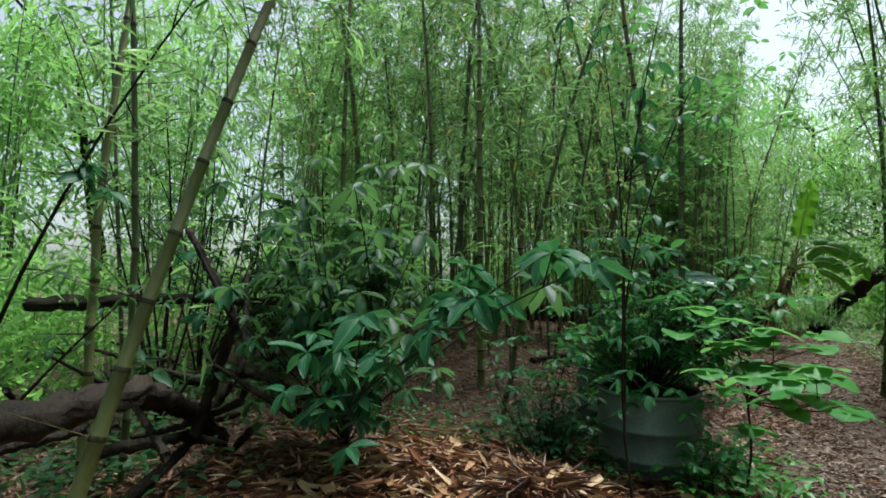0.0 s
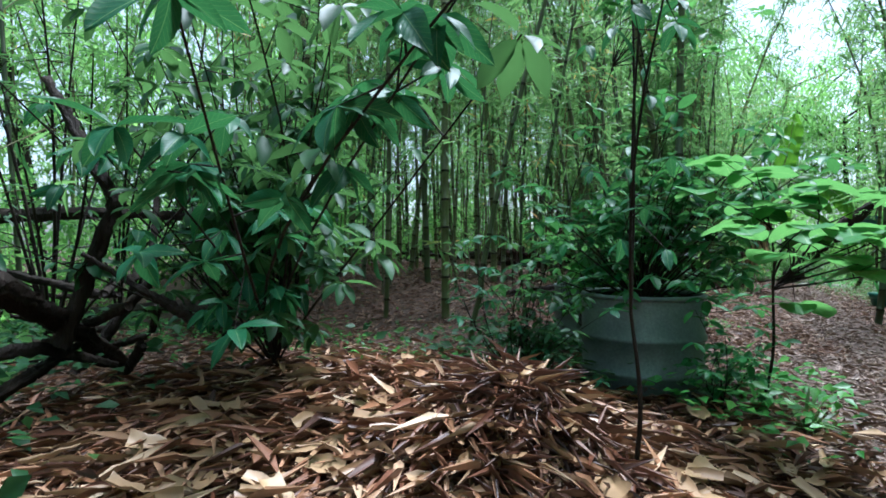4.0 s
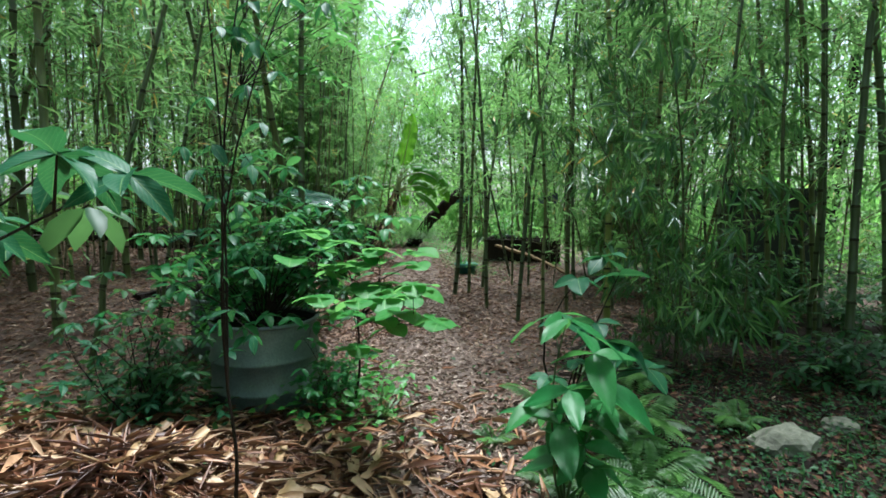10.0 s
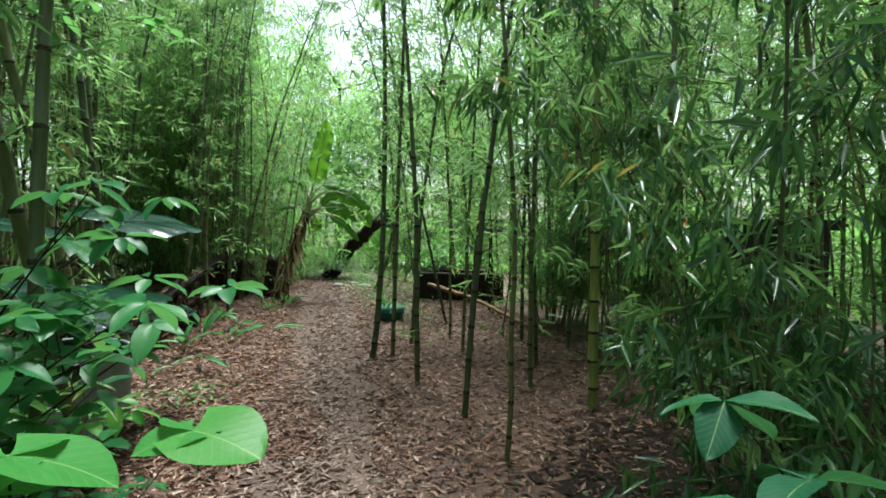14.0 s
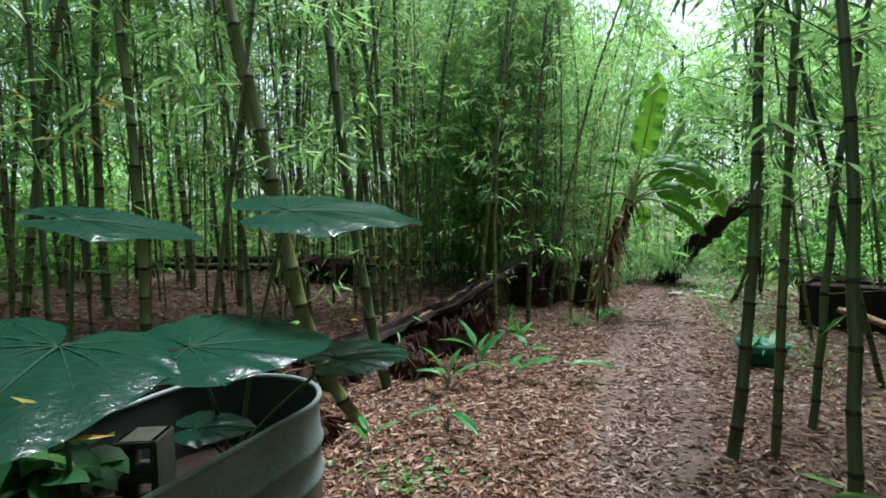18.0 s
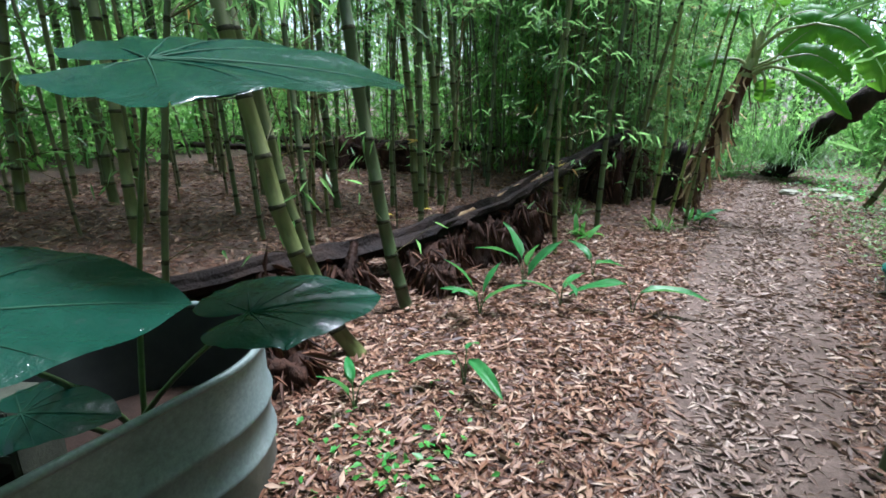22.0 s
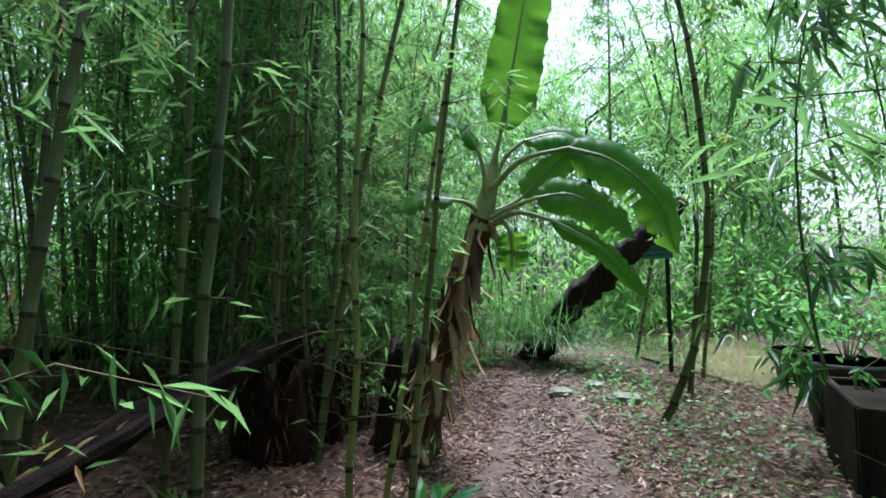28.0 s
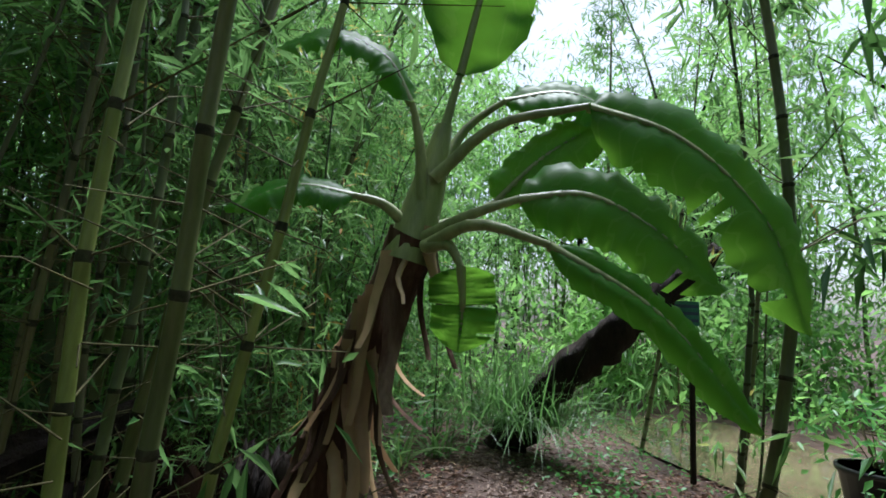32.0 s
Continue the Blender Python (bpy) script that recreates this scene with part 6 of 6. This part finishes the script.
for x, y, n, s in ((0.5, -1.45, 10, 1.2), (0.12, -1.75, 9, 1.0), (0.78, -1.2, 9, 1.2), (0.85, -0.75, 8, 1.0), (1.2, -0.5, 9, 1.2), (0.55, -1.95, 8, 0.9), (0.7, -0.1, 7, 0.8), (1.74, 0.4, 9, 1.2), (0.99, -1.05, 9, 1.0), (0.35, -1.06, 8, 0.6), (0.2, -0.5, 7, 0.45), (1.9, -0.6, 8, 0.7)):
    fern(x - 0.3, y + 0.95, n, 0.82 * s)
for x, y, n, L, s in ((-1.0, 8.9, 24, 0.35, 3), (-1.3, 10.0, 20, 0.4, 4), (-0.25, 9.6, 30, 0.3, 5), (0.3, 14.2, 40, 0.6, 6), (2.4, 17.2, 60, 0.8, 7), (3.6, 18.0, 60, 0.7, 8), (0.6, 0.8, 30, 0.3, 9), (0.04, 10.17, 16, 0.3, 1), (-0.75, 1.0, 26, 0.3, 10), (0.7, 14.6, 40, 0.6, 11)):
    lone("strap_plant", blade_tuft(n // 2 if s < 4 else n, 0.06, L, 0.055 if s < 4 else 0.025, s, "bright_leaf" if s < 4 else "grass_leaf"), pose(x, y, gz(x, y)), "tuft of green strap-shaped leaves in the litter", "plant", "tufts")


LANCE = [leaf_mesh("oval", 50 + i, "shoot_blade") for i in range(3)]
for n, (x, y, k, L, up) in enumerate(((-1.02, 5.5, 3, 0.28, 0.5), (-1.28, 6.4, 5, 0.32, 1.2), (-1.15, 7.05, 4, 0.34, 1.3), (-0.8, 6.8, 3, 0.28, 0.9), (-1.42, 5.05, 4, 0.22, 1.2), (-0.7, 7.6, 4, 0.26, 0.9), (-0.3, 6.85, 2, 0.42, 0.4), (0.15, 9.95, 5, 0.24, 0.8))):
    e = thing("lance_leaved_plant", pose(x, y, gz(x, y)), "low green plant with long lance-shaped leaves in the litter", "plant", "lance-leaved plants")
    r = random.Random(700 + n)
    for i in range(k):
        a, rise, h = 6.283 * i / k + r.uniform(-1.0, 1.0), up * r.uniform(0.4, 1.2), r.uniform(0.3, 0.75) * L
        foot = (0.25 * h * math.cos(a), 0.25 * h * math.sin(a), h)
        part("stalk", Geo().tube([(0, 0, -0.02), (foot[0] * 0.4, foot[1] * 0.4, h * 0.6), foot], [0.005, 0.004, 0.003], 5).mesh("stalk", M["stalk"]), None, e)
        size = L * r.uniform(0.75, 1.15)
        part("leaf", LANCE[i % 3], None, e).matrix_local = Matrix.Translation(foot) @ Matrix.Rotation(a - math.pi / 2, 4, "Z") @ Matrix.Rotation(rise * 0.9 - 0.15, 4, "X") @ Matrix.Rotation(r.uniform(-0.5, 0.5), 4, "Y") @ Matrix.Diagonal((size * 0.26, size, size, 1))


def patch(name, x0, y0, sx, sy, n, size, mat, label, seed, height=0.12):
    r = np.random.default_rng(seed)
    x, y = r.normal(x0, sx, n), r.normal(y0, sy, n)
    p = np.stack([x, y, lift(x, y) + r.uniform(0.02, height, n)], -1)
    L = size * r.uniform(0.6, 1.2, n)
    v, f = leaf_cloud(p, np.stack([r.normal(0, 1, n), r.normal(0, 1, n), r.normal(0.1, 0.25, n)], -1), L, L * 0.6, (LEAF, LEAF_F), rng=r)
    lone(name, fast_mesh(name, v, f, M[mat]), None, label, "ground cover", "", "stuff")


patch("clover", -1.05, 4.8, 0.22, 0.3, 130, 0.05, "bright_leaf", "low bright green clover leaves in the litter", 1, 0.06)
patch("groundcover", 2.0, 10.5, 0.3, 1.6, 900, 0.045, "grass_leaf", "low green weeds along the edge of the path", 2, 0.1)
patch("groundcover", 2.2, 13.6, 0.35, 1.2, 500, 0.07, "bright_leaf", "low green weeds along the edge of the path", 3, 0.14)
patch("groundcover", 0.6, 16.2, 0.5, 0.8, 400, 0.10, "bright_leaf", "low green weeds along the edge of the path", 4, 0.2)
patch("groundcover", 2.6, 0.0, 1.1, 1.3, 2000, 0.035, "shrub_leaf", "low dark weeds on bare soil", 5, 0.10)
patch("groundcover", 2.3, -0.5, 1.1, 1.0, 6000, 0.04, "shrub_leaf", "low dark weeds and sprouts on shaded soil", 8, 0.09)
patch("soil_debris", 2.3, -0.4, 1.2, 1.1, 6000, 0.06, "fibre", "dark rotted leaf debris on damp soil", 9, 0.04)
patch("groundcover", -2.2, 1.8, 0.7, 0.5, 700, 0.09, "shrub_leaf", "low green seedlings round the planter", 6, 0.25)
patch("groundcover", -0.95, 1.3, 0.25, 0.4, 400, 0.08, "bright_leaf", "low green seedlings round the planter", 7, 0.25)

for n, (x, y, sx, sy, k) in enumerate(((1.95, 9.0, 0.25, 0.9, 500), (2.7, 11.5, 0.45, 1.0, 700), (0.2, 14.4, 0.2, 0.5, 150), (3.2, 16.5, 0.8, 1.5, 1500), (0.9, 18.0, 0.8, 1.0, 1200), (-3.4, 1.2, 0.5, 0.4, 160), (-5.5, 1.6, 1.0, 0.7, 500))):
    patch("groundcover", x, y, sx, sy, k, 0.055, "grass_leaf" if n < 2 else "bright_leaf", "low green weeds in the leaf litter", 30 + n, 0.12)

for n, (x, y, sx, sy, k) in enumerate(((-5.2, -0.9, 0.7, 0.5, 420), (-6.4, -0.2, 0.9, 0.6, 600), (-7.2, 0.8, 1.0, 0.8, 700))):
    patch("groundcover", x, y, sx, sy, k, 0.11, "shrub_leaf", "low dark green seedlings among dead branches", 60 + n, 0.28)

# ---- rocks ----
for x, y, r0, sq, s in ((1.62, 0.0, 0.20, (1.1, 0.7, 0.6), 1), (1.2, -0.75, 0.13, (1.1, 0.8, 0.5), 2), (2.2, 0.15, 0.12, (1, 0.8, 0.5), 3), (1.45, 12.9, 0.14, (1, 0.8, 0.4), 5), (1.9, 13.2, 0.12, (1, 1, 0.5), 6), (2.05, 12.6, 0.15, (1.2, 0.8, 0.45), 7)):
    lone("rock", blob(r0, s, sq), pose(x, y, gz(x, y) + 0.03), "pale weathered stone half sunk in the soil", "rock", "stones")

# ---- dead branches near the start ----
dead = thing("brush_pile", Matrix(), "tangle of dark dead branches and a fallen trunk", "branches")
for n, pts in enumerate((((-3.2, -2.5, 1.0), (-3.85, -1.3, 0.92), (-4.45, -0.52, 0.56), (-4.9, 0.17, 0.12)), ((-8.4, 0.2, 1.2), (-6.6, 1.1, 1.3), (-5.3, 1.8, 1.2)), ((-4.6, -1.1, 0.42), (-4.5, -0.6, 0.40), (-4.6, -0.1, 0.2)), ((-4.3, -1.2, 0.10), (-4.45, -0.7, 0.25), (-4.6, -0.3, 0.38)), ((-4.45, -0.5, 0.4), (-4.3, -0.3, 1.2), (-4.6, -0.5, 1.9)), ((-8.0, 1.5, 0.1), (-6.5, 1.9, 0.3), (-5.2, 1.7, 0.08)), ((-5.2, 0.0, 0.05), (-5.1, 0.5, 0.7), (-5.4, 0.8, 1.6)))):
    part("branch", log_mesh(pts, np.linspace(0.075, 0.035, len(pts)) * (1.0 if n in (0, 1, 5) else 0.55), 60 + n, "dark_bark", "branch"), None, dead)


r = random.Random(33)
for n in range(34):
    x, y, z, a, L = r.uniform(-6.8, -3.6), r.uniform(-1.6, 1.0), r.uniform(0.05, 0.75), r.uniform(-0.9, 0.9), r.uniform(0.5, 1.5)
    end = (x - L * math.cos(a), y + L * math.sin(a), max(0.02, z + r.uniform(-0.5, 0.4)))
    part("branch", log_mesh([(x, y, z), tuple((np.array((x, y, z)) + end) / 2 + (0.05, 0.03, -0.04)), end], [0.028, 0.02, 0.01], 160 + n, "dark_bark", "branch"), None, dead)


# ---- things right of the path: crate, tub, bin, shed ----
crate = thing("dark_crate", pose(3.7, 10.2, 0.0, 0, 0, -25), "low dark wooden raised bed with plants", "raised bed")
for k, (sx, sy, x, y) in enumerate(((1.9, 0.05, 0, -0.45), (1.9, 0.05, 0, 0.45), (0.05, 0.85, -0.93, 0), (0.05, 0.85, 0.93, 0))):
    part("board", box_bm(sx, sy, 0.55, 0.008, (x, y, 0.30)), M["dark_bark"], crate)
part("soil", box_bm(1.8, 0.84, 0.05, 0.0, (0, 0, 0.5)), M["soil"], crate)
tub = thing("green_tub", pose(1.62, 8.0, 0.0), "small dark green plastic plant tub", "pot")
g = Geo()
g.tube([(0, 0, 0), (0, 0, 0.01), (0, 0, 0.2), (0, 0, 0.2), (0, 0, 0.23), (0, 0, 0.15)], [0.02, 0.19, 0.23, 0.25, 0.25, 0.22], 20)
part("shell", g.mesh("shell", M["green_plastic"]), None, tub)
part("foliage", blade_tuft(14, 0.05, 0.4, 0.05, 3, "bright_leaf"), None, tub).matrix_local = pose(0, 0, 0.15)
bird = thing("letter_box", pose(3.65, 8.5, 0.0, 0, 0, 10), "dark blue box on a thin post among the bamboo", "box")
part("box", box_bm(0.36, 0.28, 0.24, 0.02, (0, 0, 1.6)), M["blue_plastic"], bird)
part("post", box_bm(0.05, 0.05, 1.5, 0.006, (0, 0, 0.73)), M["dark_bark"], bird)
lone("pale_pole", log_mesh([(2.2, 7.8, 0.62), (2.75, 7.2, 0.45), (3.5, 6.4, 0.03)], [0.03, 0.03, 0.025], 40, "pale_wood", "pole"), None, "pale peeled pole leaning in the bamboo", "pole")

hutch = thing("dark_shelter", pose(5.45, 4.35, 0.0, 0, 0, -25), "black tarp-covered garden shelter among the bamboo", "shelter")
part("back", box_bm(1.15, 0.06, 1.62, 0.02, (0, -0.3, 0.81)), M["black_plastic"], hutch)
part("cover", box_bm(1.32, 1.05, 0.12, 0.04, (0, 0, 1.66)), M["black_plastic"], hutch)
for k in (-0.5, 0.42):
    part("side", box_bm(0.06, 0.9, 1.5, 0.02, (k, 0, 0.75)), M["black_plastic"], hutch)

shed = thing("shed", pose(8.7, 0.8, 0.0, 0, 0, -80), "pale cottage with a teal door and brown thatch-like roof", "house")
part("wall", box_bm(5.0, 3.5, 2.5, 0.02, (0, 1.8, 1.25)), M["white_paint"], shed)
roof = bmesh.new()
vs = [roof.verts.new(p) for p in ((-2.9, -0.4, 2.35), (2.9, -0.4, 2.35), (2.9, 1.8, 3.6), (-2.9, 1.8, 3.6), (2.9, 4.0, 2.35), (-2.9, 4.0, 2.35))]
roof.faces.new((vs[0], vs[1], vs[2], vs[3])), roof.faces.new((vs[3], vs[2], vs[4], vs[5]))
bmesh.ops.solidify(roof, geom=roof.faces[:], thickness=0.14)
part("roof", roof, M["thatch"], shed)
door = part("door", box_bm(0.75, 0.05, 2.0, 0.01, (-1.35, 0.03, 1.05)), M["shed_green"], shed)
for x in (-1.78, -0.92):
    part("frame", box_bm(0.1, 0.08, 2.1, 0.01, (x, 0.02, 1.05)), M["white_paint"], door)
win = part("window", box_bm(0.5, 0.05, 0.5, 0.01, (-2.15, 0.03, 1.65)), M["glass_dark"], shed)
for z in (1.48, 1.56, 1.64, 1.72, 1.80):
    part("slat", box_bm(0.46, 0.03, 0.02, 0.003, (-2.15, -0.01, z)), M["white_paint"], win)
for x in (-2.42, -1.88):
    part("frame", box_bm(0.05, 0.08, 0.6, 0.01, (x, 0.02, 1.65)), M["white_paint"], win)
deck = thing("yellow_slide", pose(7.1, 2.6, 0.0, 0, 0, 30), "yellow plank leaning by the cottage door", "plank")
part("plank", box_bm(0.14, 1.4, 0.04, 0.01), M["yellow_paint"], deck).matrix_local = pose(0, 0, 0.45, 40, 0, 0)

# yellow fallen leaves
for x, y in ((-2.9, 8.7), (-1.1, 10.95), (-3.2, 9.3), (-2.0, 12.0), (-3.1, 8.1)):
    r = np.random.default_rng(int(-x * 100))
    v, f = leaf_cloud([(x, y, gz(x, y) + 0.03)], [(1, 0.4, 0.1)], [0.11], [0.06], (OVAL, OVAL_F), rng=r)
    lone("yellow_leaf", fast_mesh("yellow_leaf", v, f, M["yellow_leaf"]), None, "single bright yellow fallen leaf on the litter", "leaf", "yellow leaves")
